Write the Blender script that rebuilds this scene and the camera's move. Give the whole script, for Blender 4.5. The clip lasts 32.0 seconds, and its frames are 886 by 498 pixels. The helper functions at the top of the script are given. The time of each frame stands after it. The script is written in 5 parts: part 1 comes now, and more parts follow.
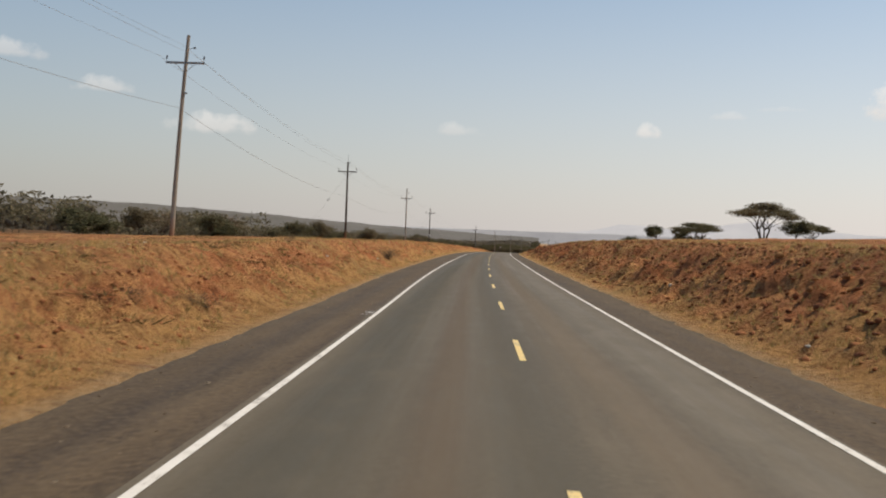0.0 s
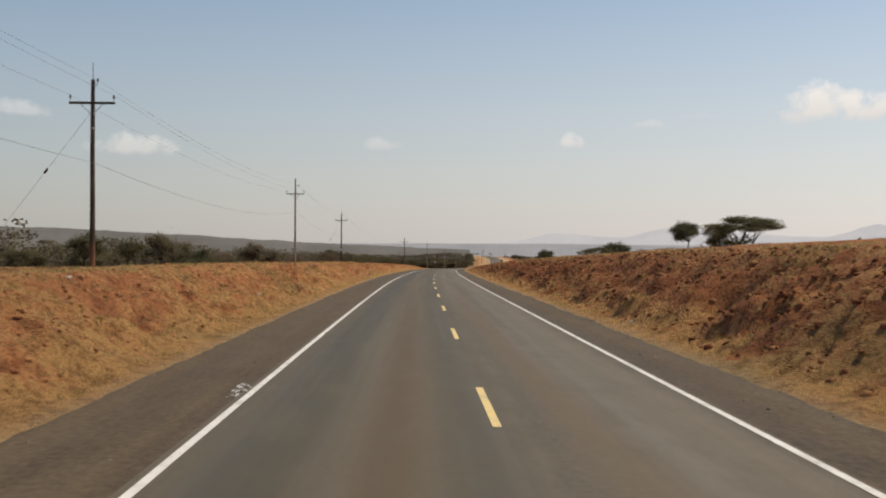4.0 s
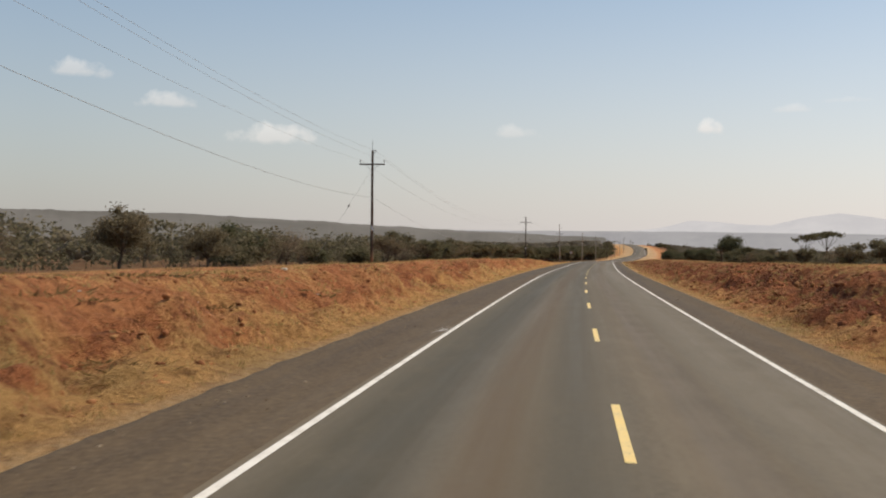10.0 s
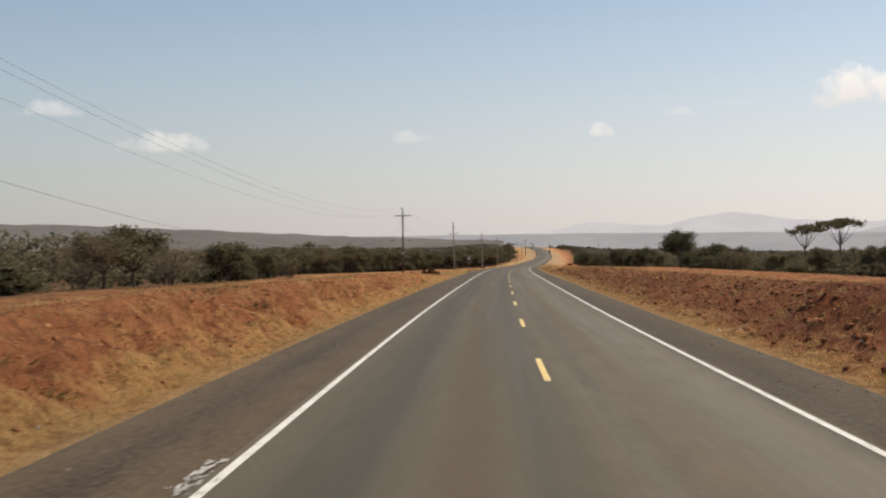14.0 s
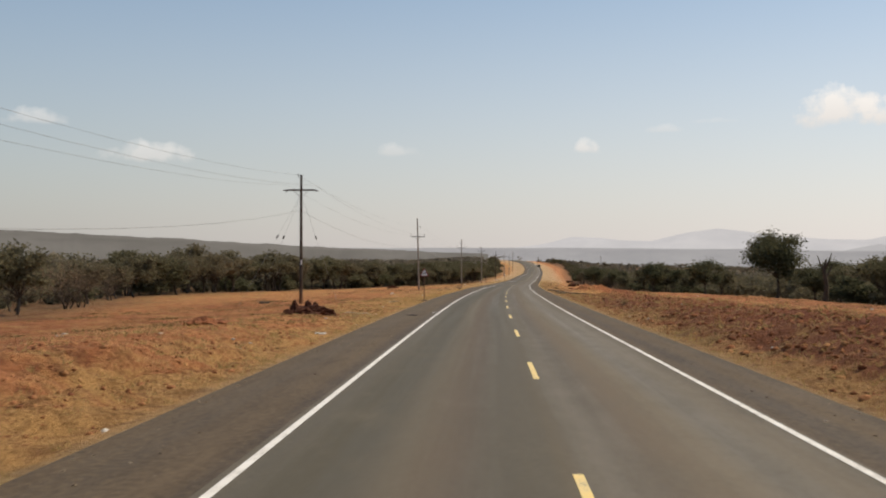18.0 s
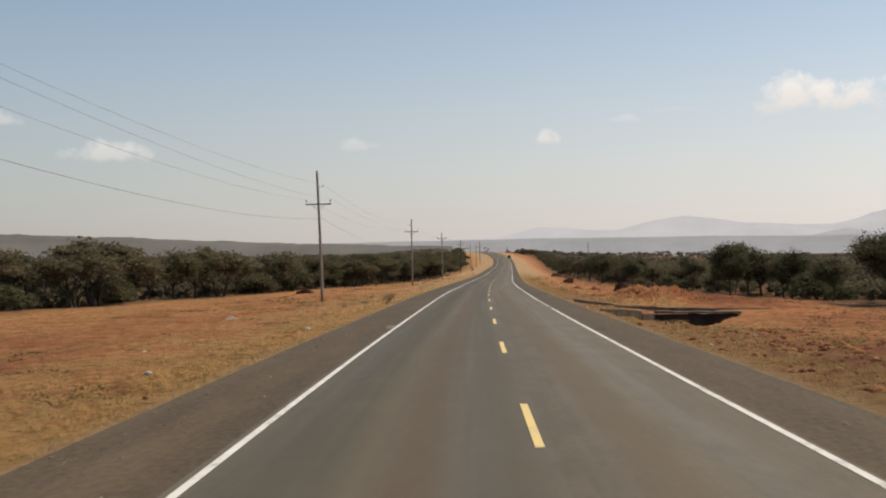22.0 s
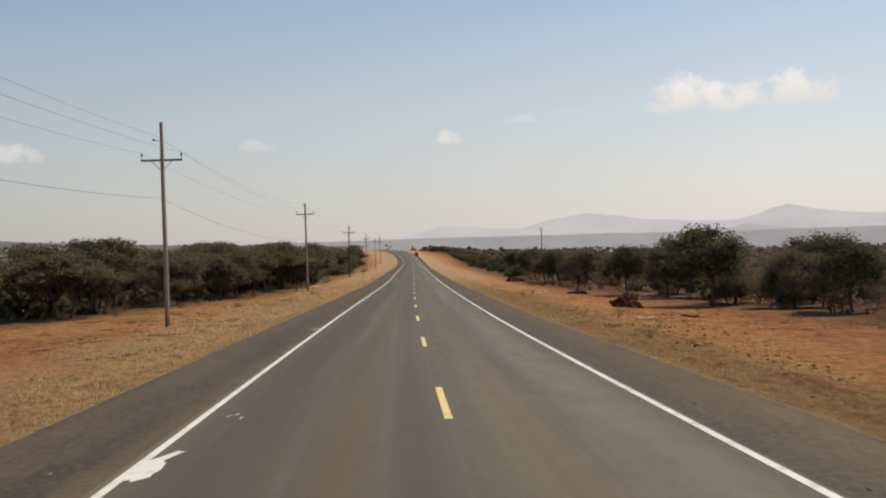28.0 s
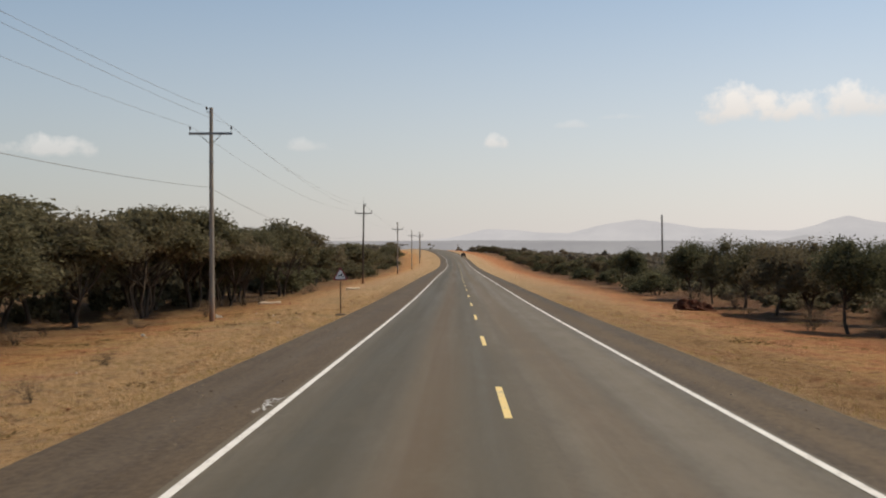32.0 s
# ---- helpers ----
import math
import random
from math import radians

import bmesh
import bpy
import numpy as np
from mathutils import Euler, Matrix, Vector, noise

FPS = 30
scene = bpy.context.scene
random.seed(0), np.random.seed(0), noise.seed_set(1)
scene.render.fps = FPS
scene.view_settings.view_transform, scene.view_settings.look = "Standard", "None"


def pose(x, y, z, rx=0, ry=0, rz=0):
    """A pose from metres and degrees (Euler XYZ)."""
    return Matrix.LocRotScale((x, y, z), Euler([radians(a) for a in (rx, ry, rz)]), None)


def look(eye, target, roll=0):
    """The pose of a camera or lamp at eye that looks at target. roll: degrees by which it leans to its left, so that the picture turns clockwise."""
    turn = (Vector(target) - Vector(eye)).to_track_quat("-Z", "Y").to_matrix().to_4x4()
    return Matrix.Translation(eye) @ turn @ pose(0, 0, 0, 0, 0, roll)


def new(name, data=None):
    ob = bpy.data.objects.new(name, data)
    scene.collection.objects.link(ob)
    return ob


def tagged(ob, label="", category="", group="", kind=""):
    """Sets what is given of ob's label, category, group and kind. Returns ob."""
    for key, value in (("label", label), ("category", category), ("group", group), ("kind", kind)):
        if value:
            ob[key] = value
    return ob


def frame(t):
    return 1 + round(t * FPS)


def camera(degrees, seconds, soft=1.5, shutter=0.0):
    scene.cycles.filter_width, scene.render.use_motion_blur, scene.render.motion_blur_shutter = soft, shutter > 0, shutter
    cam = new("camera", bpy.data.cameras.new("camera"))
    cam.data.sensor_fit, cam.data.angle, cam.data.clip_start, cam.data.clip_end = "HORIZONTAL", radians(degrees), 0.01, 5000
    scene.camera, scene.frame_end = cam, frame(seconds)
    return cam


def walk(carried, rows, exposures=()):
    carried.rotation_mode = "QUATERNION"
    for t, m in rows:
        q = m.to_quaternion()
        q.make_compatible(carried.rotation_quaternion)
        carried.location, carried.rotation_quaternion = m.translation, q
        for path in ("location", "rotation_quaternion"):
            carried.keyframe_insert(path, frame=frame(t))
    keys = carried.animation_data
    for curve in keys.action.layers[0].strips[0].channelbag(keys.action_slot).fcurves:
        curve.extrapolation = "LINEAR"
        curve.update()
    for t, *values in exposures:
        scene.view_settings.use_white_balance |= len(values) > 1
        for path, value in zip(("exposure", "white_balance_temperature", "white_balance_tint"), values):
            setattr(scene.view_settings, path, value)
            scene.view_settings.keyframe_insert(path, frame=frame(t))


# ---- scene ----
cam = camera(46.0, 32.0, soft=2.0, shutter=0.15)
ROWS = [
    (0.0, -0.734, -0.171, 2.164, 89.007, -2.298, -0.389),
    (0.5, -0.382, 9.577, 2.087, 89.313, -1.728, -0.563),
    (1.0, -0.045, 19.233, 2.024, 90.24, -0.937, -0.854),
    (1.5, 0.276, 28.597, 1.987, 90.765, -0.583, -0.976),
    (2.0, 0.592, 37.889, 1.962, 91.172, -0.72, -1.121),
    (2.5, 0.921, 47.252, 1.906, 91.243, -0.621, -1.307),
    (4.5, 2.684, 85.108, 1.61, 89.3, -0.343, -4.749),
    (5.0, 3.224, 94.853, 1.524, 88.993, -0.134, -3.62),
    (5.5, 3.81, 104.836, 1.433, 88.975, -0.097, 0.44),
    (6.0, 4.407, 114.743, 1.341, 89.301, -0.56, 3.851),
    (6.5, 4.977, 124.229, 1.257, 89.753, -1.335, 4.934),
    (7.0, 5.538, 133.568, 1.168, 89.873, -2.011, 5.299),
    (7.5, 6.107, 143.004, 1.065, 89.484, -1.931, 5.29),
    (8.0, 6.663, 152.277, 0.958, 89.423, -1.332, 3.588),
    (8.5, 7.158, 160.938, 0.867, 89.073, -0.371, 1.02),
    (9.0, 7.699, 169.793, 0.769, 89.113, 0.01, 0.745),
    (9.5, 8.428, 179.767, 0.641, 89.18, -0.11, 1.798),
    (10.0, 9.203, 190.047, 0.504, 89.132, -0.57, 2.979),
    (10.5, 9.889, 200.037, 0.364, 89.031, -1.317, 3.174),
    (11.0, 10.571, 210.01, 0.218, 89.082, -1.694, 2.83),
    (11.5, 11.311, 220.138, 0.087, 89.094, -1.985, 2.412),
    (12.0, 12.043, 230.122, -0.045, 89.193, -2.056, 2.075),
    (12.5, 12.709, 239.691, -0.185, 89.26, -1.428, 1.907),
    (13.0, 13.352, 248.933, -0.321, 89.397, -1.4, 2.007),
    (13.5, 13.984, 257.684, -0.464, 89.241, -1.348, 3.147),
    (14.0, 14.652, 266.419, -0.61, 89.456, 0.695, -2.613),
    (14.5, 15.439, 275.689, -0.759, 89.304, 1.429, -6.687),
    (16.5, 19.421, 315.745, -1.432, 89.027, 0.785, -6.79),
    (17.0, 20.47, 326.022, -1.61, 89.465, 0.349, -4.949),
    (17.5, 21.487, 336.466, -1.792, 89.909, 0.144, -3.873),
    (18.0, 22.5, 346.742, -1.971, 90.176, -0.132, -3.48),
    (18.5, 23.504, 356.309, -2.135, 90.269, -0.098, -3.275),
    (19.0, 24.507, 365.688, -2.297, 90.285, -0.204, -2.781),
    (19.5, 25.501, 375.261, -2.486, 90.379, -0.469, -2.348),
    (20.0, 26.532, 384.9, -2.68, 90.444, -0.495, -2.194),
    (20.5, 27.666, 394.537, -2.862, 90.489, 0.229, -2.001),
    (21.0, 28.848, 404.362, -3.05, 90.386, 0.613, -3.152),
    (21.5, 30.036, 414.68, -3.248, 90.176, 1.079, -4.109),
    (22.0, 31.227, 425.083, -3.45, 89.811, 1.175, -5.417),
    (22.5, 32.39, 435.131, -3.658, 88.85, 0.632, -5.704),
    (23.0, 33.572, 445.222, -3.879, 88.871, 0.64, -5.616),
    (23.5, 34.808, 455.745, -4.096, 88.879, 0.427, -5.5),
    (24.0, 36.095, 466.28, -4.322, 89.001, 0.123, -5.299),
    (24.5, 37.436, 476.451, -4.533, 88.62, 0.07, -7.784),
    (25.0, 38.811, 486.527, -4.738, 89.902, 1.116, -9.884),
    (25.5, 40.208, 496.64, -4.979, 89.495, 1.172, -11.42),
    (27.5, 46.131, 537.215, -6.003, 89.686, 1.884, -11.121),
    (28.0, 47.665, 547.583, -6.269, 89.719, 1.899, -10.831),
    (28.5, 49.206, 558.1, -6.524, 89.706, 1.448, -10.378),
    (29.0, 50.774, 568.656, -6.776, 89.745, 0.936, -9.994),
    (29.5, 52.428, 579.219, -7.002, 89.659, 0.665, -9.223),
    (30.0, 54.081, 589.668, -7.216, 89.626, 0.535, -8.996),
    (30.5, 55.628, 599.795, -7.413, 89.734, 0.937, -9.27),
    (31.0, 57.144, 609.85, -7.604, 89.95, 1.139, -8.512),
    (31.5, 58.692, 620.051, -7.791, 90.149, 0.662, -8.086),
    (32.0, 60.249, 630.282, -7.974, 89.905, 0.196, -8.373),
]
walk(cam, [(t, pose(x, y, z, rx, ry, rz)) for t, x, y, z, rx, ry, rz in ROWS],
     [(t, e, 6720, 10) for t, e in ((0, 0.04), (1, -0.05), (2, 0.03), (5, -0.06), (6, 0.05), (7, 0.2), (8, 0.12), (14, 0.12), (17, 0.1), (19, 0.05), (20, 0.14), (21.5, 0.02), (32, 0.0))])

# ---- sky, sun, exposure ----
SUN_EL, SUN_AZ = 56.0, 76.0  # degrees; azimuth clockwise from +y
scene.view_settings.exposure = 0.0
world = bpy.data.worlds.new("savanna_sky")
scene.world = world
world.use_nodes = True
wt = world.node_tree
wt.nodes.clear()


def wnode(kind, **values):
    n = wt.nodes.new(kind)
    for k, v in values.items():
        n.inputs[int(k[1:])].default_value = v
    return n


def wmath(op, a, b=None, c=None, clamp=False):
    n = wt.nodes.new("ShaderNodeMath")
    n.operation, n.use_clamp = op, clamp
    for i, v in enumerate((a, b, c)):
        if v is None:
            continue
        if isinstance(v, (int, float)):
            n.inputs[i].default_value = v
        else:
            wt.links.new(v, n.inputs[i])
    return n.outputs[0]


def wmix(fac, a, b):
    n = wt.nodes.new("ShaderNodeMix")
    n.data_type = "RGBA"
    for i, v in ((0, fac), (6, a), (7, b)):
        if isinstance(v, (int, float, tuple)):
            n.inputs[i].default_value = v
        else:
            wt.links.new(v, n.inputs[i])
    return n.outputs[2]


sky = wt.nodes.new("ShaderNodeTexSky")
sky.sky_type = "NISHITA"
sky.sun_disc = False
sky.sun_elevation, sky.sun_rotation = radians(SUN_EL), radians(SUN_AZ)
sky.altitude, sky.air_density, sky.dust_density, sky.ozone_density = 1200, 1.0, 1.2, 1.0
bright = wt.nodes.new("ShaderNodeVectorMath")
bright.operation = "MULTIPLY"
wt.links.new(sky.outputs[0], bright.inputs[0])
bright.inputs[1].default_value = (0.119, 0.127, 0.120)
tex = wt.nodes.new("ShaderNodeTexCoord")
sep = wt.nodes.new("ShaderNodeSeparateXYZ")
wt.links.new(tex.outputs["Generated"], sep.inputs[0])
elev = wmath("MULTIPLY", wmath("ARCSINE", sep.outputs[2]), 180 / math.pi)
azim = wmath("MULTIPLY", wmath("ARCTAN2", sep.outputs[0], sep.outputs[1]), 180 / math.pi)
# dust haze, thickest at the horizon
haze = wmath("POWER", wmath("SUBTRACT", 1.0, wmath("DIVIDE", wmath("MAXIMUM", elev, 0.0), 21.0), clamp=True), 1.35)
colour = wmix(wmath("MULTIPLY", haze, 0.95), bright.outputs[0], wmix(wmath("DIVIDE", wmath("ADD", azim, 24.0), 52.0, clamp=True), (0.405, 0.389, 0.386, 1), (0.735, 0.684, 0.678, 1)))
puff = wnode("ShaderNodeTexNoise", i2=46.0, i3=5.0, i4=0.58)
wt.links.new(tex.outputs["Generated"], puff.inputs[0])
fray = wmath("SUBTRACT", puff.outputs[0], 0.5)
# fair-weather clouds: azimuth, elevation of the flat base, half width, height, density
CLOUDS = [
    (11.2, 5.5, 0.85, 0.75, 0.62), (0.9, 5.35, 1.5, 0.6, 0.3), (-12.1, 4.85, 2.6, 1.0, 0.5), (-17.8, 6.6, 1.5, 0.7, 0.4),
    (-22.5, 8.0, 1.6, 0.8, 0.4), (24.5, 6.75, 2.4, 1.8, 0.95), (27.0, 6.65, 2.6, 1.35, 0.9), (29.9, 6.8, 2.1, 1.5, 0.85), (15.6, 6.5, 1.0, 0.4, 0.25), (18.0, 6.9, 1.4, 0.3, 0.2),
]
for az, base, half, high, dense in CLOUDS:
    dx = wmath("DIVIDE", wmath("SUBTRACT", azim, az), half)
    up = wmath("DIVIDE", wmath("SUBTRACT", elev, base), high)
    body = wmath("SUBTRACT", 1.0, wmath("ADD", wmath("MULTIPLY", dx, dx), wmath("MULTIPLY", up, up)))
    body = wmath("ADD", body, wmath("MULTIPLY", fray, 3.6))
    floor_cut = wmath("MULTIPLY_ADD", up, 3.2, wmath("MULTIPLY_ADD", fray, 2.0, 0.55), clamp=True)
    cover = wmath("MULTIPLY", wmath("MULTIPLY", wmath("MULTIPLY", body, 1.1, clamp=True), floor_cut), dense)
    light = wmath("MULTIPLY_ADD", up, 0.55, 0.35, clamp=True)
    colour = wmix(cover, colour, wmix(light, (0.66, 0.63, 0.61, 1), (0.96, 0.93, 0.90, 1)))
back = wt.nodes.new("ShaderNodeBackground")
wt.links.new(colour, back.inputs[0])
back.inputs[1].default_value = 1.0
wt.links.new(back.outputs[0], wt.nodes.new("ShaderNodeOutputWorld").inputs[0])

sun = new("sun", bpy.data.lights.new("sun", "SUN"))
sun.data.energy, sun.data.angle, sun.data.color = 3.9, radians(0.6), (1.0, 0.88, 0.70)
se, sa = radians(SUN_EL), radians(SUN_AZ)
sun.matrix_world = look((0, 0, 60), (-60 * math.cos(se) * math.sin(sa), -60 * math.cos(se) * math.cos(sa), 60 - 60 * math.sin(se)))

# ---- materials ----


class Mat:
    """A small wrapper that builds a principled node material."""

    def __init__(self, name, rough=0.9, spec=0.3, metal=0.0):
        self.m = bpy.data.materials.new(name)
        self.m.use_nodes = True
        self.t = self.m.node_tree
        self.b = self.t.nodes["Principled BSDF"]
        self.b.inputs["Roughness"].default_value = rough
        self.b.inputs["Specular IOR Level"].default_value = spec
        self.b.inputs["Metallic"].default_value = metal
        self.c = self.t.nodes.new("ShaderNodeTexCoord")

    def put(self, socket, value):
        if isinstance(value, (int, float, tuple)):
            socket.default_value = value
        else:
            self.t.links.new(value, socket)

    def noise(self, scale, detail=4.0, rough=0.55, coords="Object", stretch=None):
        n = self.t.nodes.new("ShaderNodeTexNoise")
        n.inputs["Scale"].default_value, n.inputs["Detail"].default_value, n.inputs["Roughness"].default_value = scale, detail, rough
        v = self.c.outputs[coords]
        if stretch:
            mp = self.t.nodes.new("ShaderNodeMapping")
            mp.inputs["Scale"].default_value = stretch
            self.t.links.new(v, mp.inputs[0])
            v = mp.outputs[0]
        self.t.links.new(v, n.inputs[0])
        return n.outputs[0]

    def ramp(self, value, lo, hi, a=0.0, b=1.0):
        n = self.t.nodes.new("ShaderNodeMapRange")
        for i, v in enumerate((value, lo, hi, a, b)):
            self.put(n.inputs[i], v)
        return n.outputs[0]

    def math(self, op, a, b=0.0, clamp=False):
        n = self.t.nodes.new("ShaderNodeMath")
        n.operation, n.use_clamp = op, clamp
        self.put(n.inputs[0], a)
        self.put(n.inputs[1], b)
        return n.outputs[0]

    def mix(self, fac, a, b):
        n = self.t.nodes.new("ShaderNodeMix")
        n.data_type = "RGBA"
        for i, v in ((0, fac), (6, a), (7, b)):
            self.put(n.inputs[i], (*v, 1.0) if isinstance(v, tuple) and len(v) == 3 else v)
        return n.outputs[2]

    def attr(self, name):
        n = self.t.nodes.new("ShaderNodeAttribute")
        n.attribute_name = name
        return n

    def island(self):
        return self.t.nodes.new("ShaderNodeNewGeometry").outputs["Random Per Island"]

    def each(self):
        return self.t.nodes.new("ShaderNodeObjectInfo").outputs["Random"]

    def bump(self, height, strength=0.5, distance=0.05):
        n = self.t.nodes.new("ShaderNodeBump")
        n.inputs["Strength"].default_value, n.inputs["Distance"].default_value = strength, distance
        self.t.links.new(height, n.inputs["Height"])
        self.t.links.new(n.outputs[0], self.b.inputs["Normal"])
        return self

    def colour(self, value):
        self.put(self.b.inputs["Base Color"], (*value, 1.0) if isinstance(value, tuple) else value)
        return self


def speckled(name, a, b, scale, rough=0.9, bump=0.3, dist=0.02, spec=0.3, fine=None, metal=0.0):
    m = Mat(name, rough, spec, metal)
    n1, n2 = m.noise(scale), m.noise(fine or scale * 9, 3.0)
    m.colour(m.mix(m.ramp(m.math("ADD", m.math("MULTIPLY", n1, 0.6), m.math("MULTIPLY", n2, 0.4)), 0.36, 0.64), a, b))
    m.bump(n2, bump, dist)
    return m.m


def island_material(name, a, b, c):
    """Loose pieces, each of its own tone between three colours."""
    m = Mat(name, 0.95, 0.1)
    own, n = m.island(), m.noise(7.0, 4.0, 0.65)
    tone = m.mix(m.ramp(own, 0.0, 0.5), a, b)
    tone = m.mix(m.ramp(own, 0.55, 1.0), tone, c)
    m.colour(m.mix(m.ramp(n, 0.35, 0.65, 0.0, 0.35), tone, a))
    m.bump(n, 0.9, 0.08)
    return m.m


def soil_material():
    m = Mat("laterite_soil", 0.95, 0.12)
    cover = m.attr("cover")
    parts = m.t.nodes.new("ShaderNodeSeparateColor")
    m.t.links.new(cover.outputs["Color"], parts.inputs[0])
    straw, red, litter = parts.outputs[0], parts.outputs[1], parts.outputs[2]
    big, mid, fine, tiny = m.noise(0.12, 3.0), m.noise(0.9, 5.0, 0.6), m.noise(6.0, 6.0, 0.7), m.noise(26.0, 3.0, 0.6)
    pale = m.mix(m.ramp(mid, 0.35, 0.65), (0.46, 0.178, 0.071), (0.64, 0.284, 0.121))
    deep = m.mix(m.ramp(fine, 0.35, 0.65), (0.15, 0.046, 0.024), (0.29, 0.098, 0.044))
    earth = m.mix(m.math("ADD", red, m.math("MULTIPLY", m.math("SUBTRACT", big, 0.5), 1.1), True), pale, deep)
    blades = m.mix(m.ramp(tiny, 0.3, 0.7), (0.40, 0.213, 0.072), (0.60, 0.342, 0.135))
    green = m.mix(m.ramp(big, 0.55, 0.72), blades, (0.33, 0.225, 0.088))
    spread = m.noise(0.33, 3.0, 0.55)
    amount = m.math("ADD", straw, m.math("ADD", m.math("MULTIPLY", m.math("SUBTRACT", mid, 0.5), 1.3), m.math("MULTIPLY", m.math("SUBTRACT", fine, 0.5), 0.9)))
    amount = m.math("ADD", amount, m.math("MULTIPLY", m.math("SUBTRACT", spread, 0.5), 1.3))
    ground_colour = m.mix(m.ramp(amount, 0.30, 0.72), earth, green)
    ground_colour = m.mix(m.math("MULTIPLY", litter, m.ramp(fine, 0.3, 0.7, 0.55, 1.0)), ground_colour, m.mix(m.ramp(mid, 0.35, 0.65), (0.075, 0.052, 0.032), (0.150, 0.104, 0.062)))
    # hollows of the bump noise are darkened in colour, as shade between clods
    dark = m.ramp(m.math("ADD", m.math("MULTIPLY", fine, 0.55), m.math("MULTIPLY", tiny, 0.45)), 0.39, 0.505, 0.25, 1.0)
    ground_colour = m.mix(dark, m.mix(0.72, ground_colour, (0.08, 0.04, 0.022)), ground_colour)
    clump = m.noise(2.1, 4.0, 0.65)
    ground_colour = m.mix(m.ramp(clump, 0.38, 0.51, 0.80, 0.0), ground_colour, m.mix(0.6, ground_colour, (0.10, 0.036, 0.016)))
    ground_colour = m.mix(m.math("MULTIPLY", cover.outputs["Alpha"], m.ramp(fine, 0.35, 0.62, 0.15, 1.0)), ground_colour, (0.43, 0.325, 0.205))
    m.colour(ground_colour)
    m.bump(m.math("ADD", m.math("MULTIPLY", fine, 0.7), m.math("MULTIPLY", tiny, 0.35)), 1.0, 0.32)
    return m.m


def asphalt_material(name, dark, light, dust, dusty, tracks, light_worn, soft=0.17, grain=9.0):
    """UV: across the road in metres, along it in metres."""
    m = Mat(name, 0.85, 0.24)
    chips = m.noise(70.0, 2.0, 0.5, "UV")
    grit = m.noise(grain, 4.0, 0.7, "UV")
    patch = m.noise(1.0, 5.0, 0.65, "UV", (0.8, 0.10, 1))
    streak = m.noise(1.0, 3.0, 0.5, "UV", (1.15, 0.004, 1))
    blot = m.noise(1.0, 5.0, 0.65, "UV", (1.3, 0.5, 1))
    tone = m.math("ADD", m.math("MULTIPLY", chips, 0.20), m.math("ADD", m.math("MULTIPLY", grit, 0.50), m.math("ADD", m.math("MULTIPLY", patch, 0.15), m.math("MULTIPLY", streak, tracks))))
    half = (0.85 + tracks) / 2
    c = m.mix(m.ramp(tone, half - soft, half + soft), dark, light)
    c = m.mix(m.math("MULTIPLY", m.ramp(m.math("ADD", m.math("MULTIPLY", streak, 0.55), m.math("MULTIPLY", blot, 0.45)), 0.42, 0.64), dusty), c, dust)
    polish = m.noise(1.0, 4.0, 0.6, "UV", (1.1, 0.016, 1))
    worn = m.math("MULTIPLY", m.ramp(m.math("ADD", m.math("MULTIPLY", polish, 0.7), m.math("MULTIPLY", blot, 0.3)), 0.46, 0.64), tracks, True)
    c = m.mix(worn, c, light_worn)
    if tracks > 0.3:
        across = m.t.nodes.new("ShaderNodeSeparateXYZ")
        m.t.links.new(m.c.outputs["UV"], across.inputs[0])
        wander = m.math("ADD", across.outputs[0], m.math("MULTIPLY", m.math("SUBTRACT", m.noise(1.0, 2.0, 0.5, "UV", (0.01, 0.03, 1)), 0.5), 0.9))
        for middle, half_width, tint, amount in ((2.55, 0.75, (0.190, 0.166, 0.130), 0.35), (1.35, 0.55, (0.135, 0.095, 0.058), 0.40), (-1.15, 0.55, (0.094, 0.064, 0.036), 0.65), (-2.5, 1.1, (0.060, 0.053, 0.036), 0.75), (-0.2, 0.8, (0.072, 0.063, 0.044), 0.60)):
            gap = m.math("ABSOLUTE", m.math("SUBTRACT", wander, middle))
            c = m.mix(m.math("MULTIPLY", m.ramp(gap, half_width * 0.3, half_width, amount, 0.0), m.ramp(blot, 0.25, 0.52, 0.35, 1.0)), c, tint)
    m.colour(c)
    m.put(m.b.inputs["Roughness"], m.math("SUBTRACT", m.ramp(streak, 0.3, 0.7, 0.66, 0.84), m.math("MULTIPLY", worn, 0.25)))
    m.bump(chips, 0.35, 0.012)
    return m.m


def paint_material(name, a, b, worn):
    m = Mat(name, 0.7, 0.3)
    n1, n2 = m.noise(2.2, 5.0, 0.65), m.noise(38.0, 3.0, 0.6)
    wear = m.ramp(m.math("ADD", m.math("MULTIPLY", n1, 0.5), m.math("MULTIPLY", n2, 0.5)), 0.58 - worn, 0.66)
    m.colour(m.mix(wear, m.mix(m.ramp(n1, 0.3, 0.7), a, b), (0.19, 0.17, 0.145)))
    m.bump(n2, 0.3, 0.006)
    return m.m


def leaf_material(name, a, b, c):
    m = Mat(name, 0.95, 0.03)
    tone = m.mix(m.island(), a, b)
    tone = m.mix(m.ramp(m.each(), 0.45, 1.0, 0.0, 0.8), tone, c)
    m.colour(tone)
    # light seeps through leaves and blades
    thin = m.t.nodes.new("ShaderNodeBsdfTranslucent")
    m.put(thin.inputs[0], tone)
    both = m.t.nodes.new("ShaderNodeMixShader")
    both.inputs[0].default_value = 0.42
    m.t.links.new(m.b.outputs[0], both.inputs[1])
    m.t.links.new(thin.outputs[0], both.inputs[2])
    m.t.links.new(both.outputs[0], m.t.nodes["Material Output"].inputs[0])
    return m.m


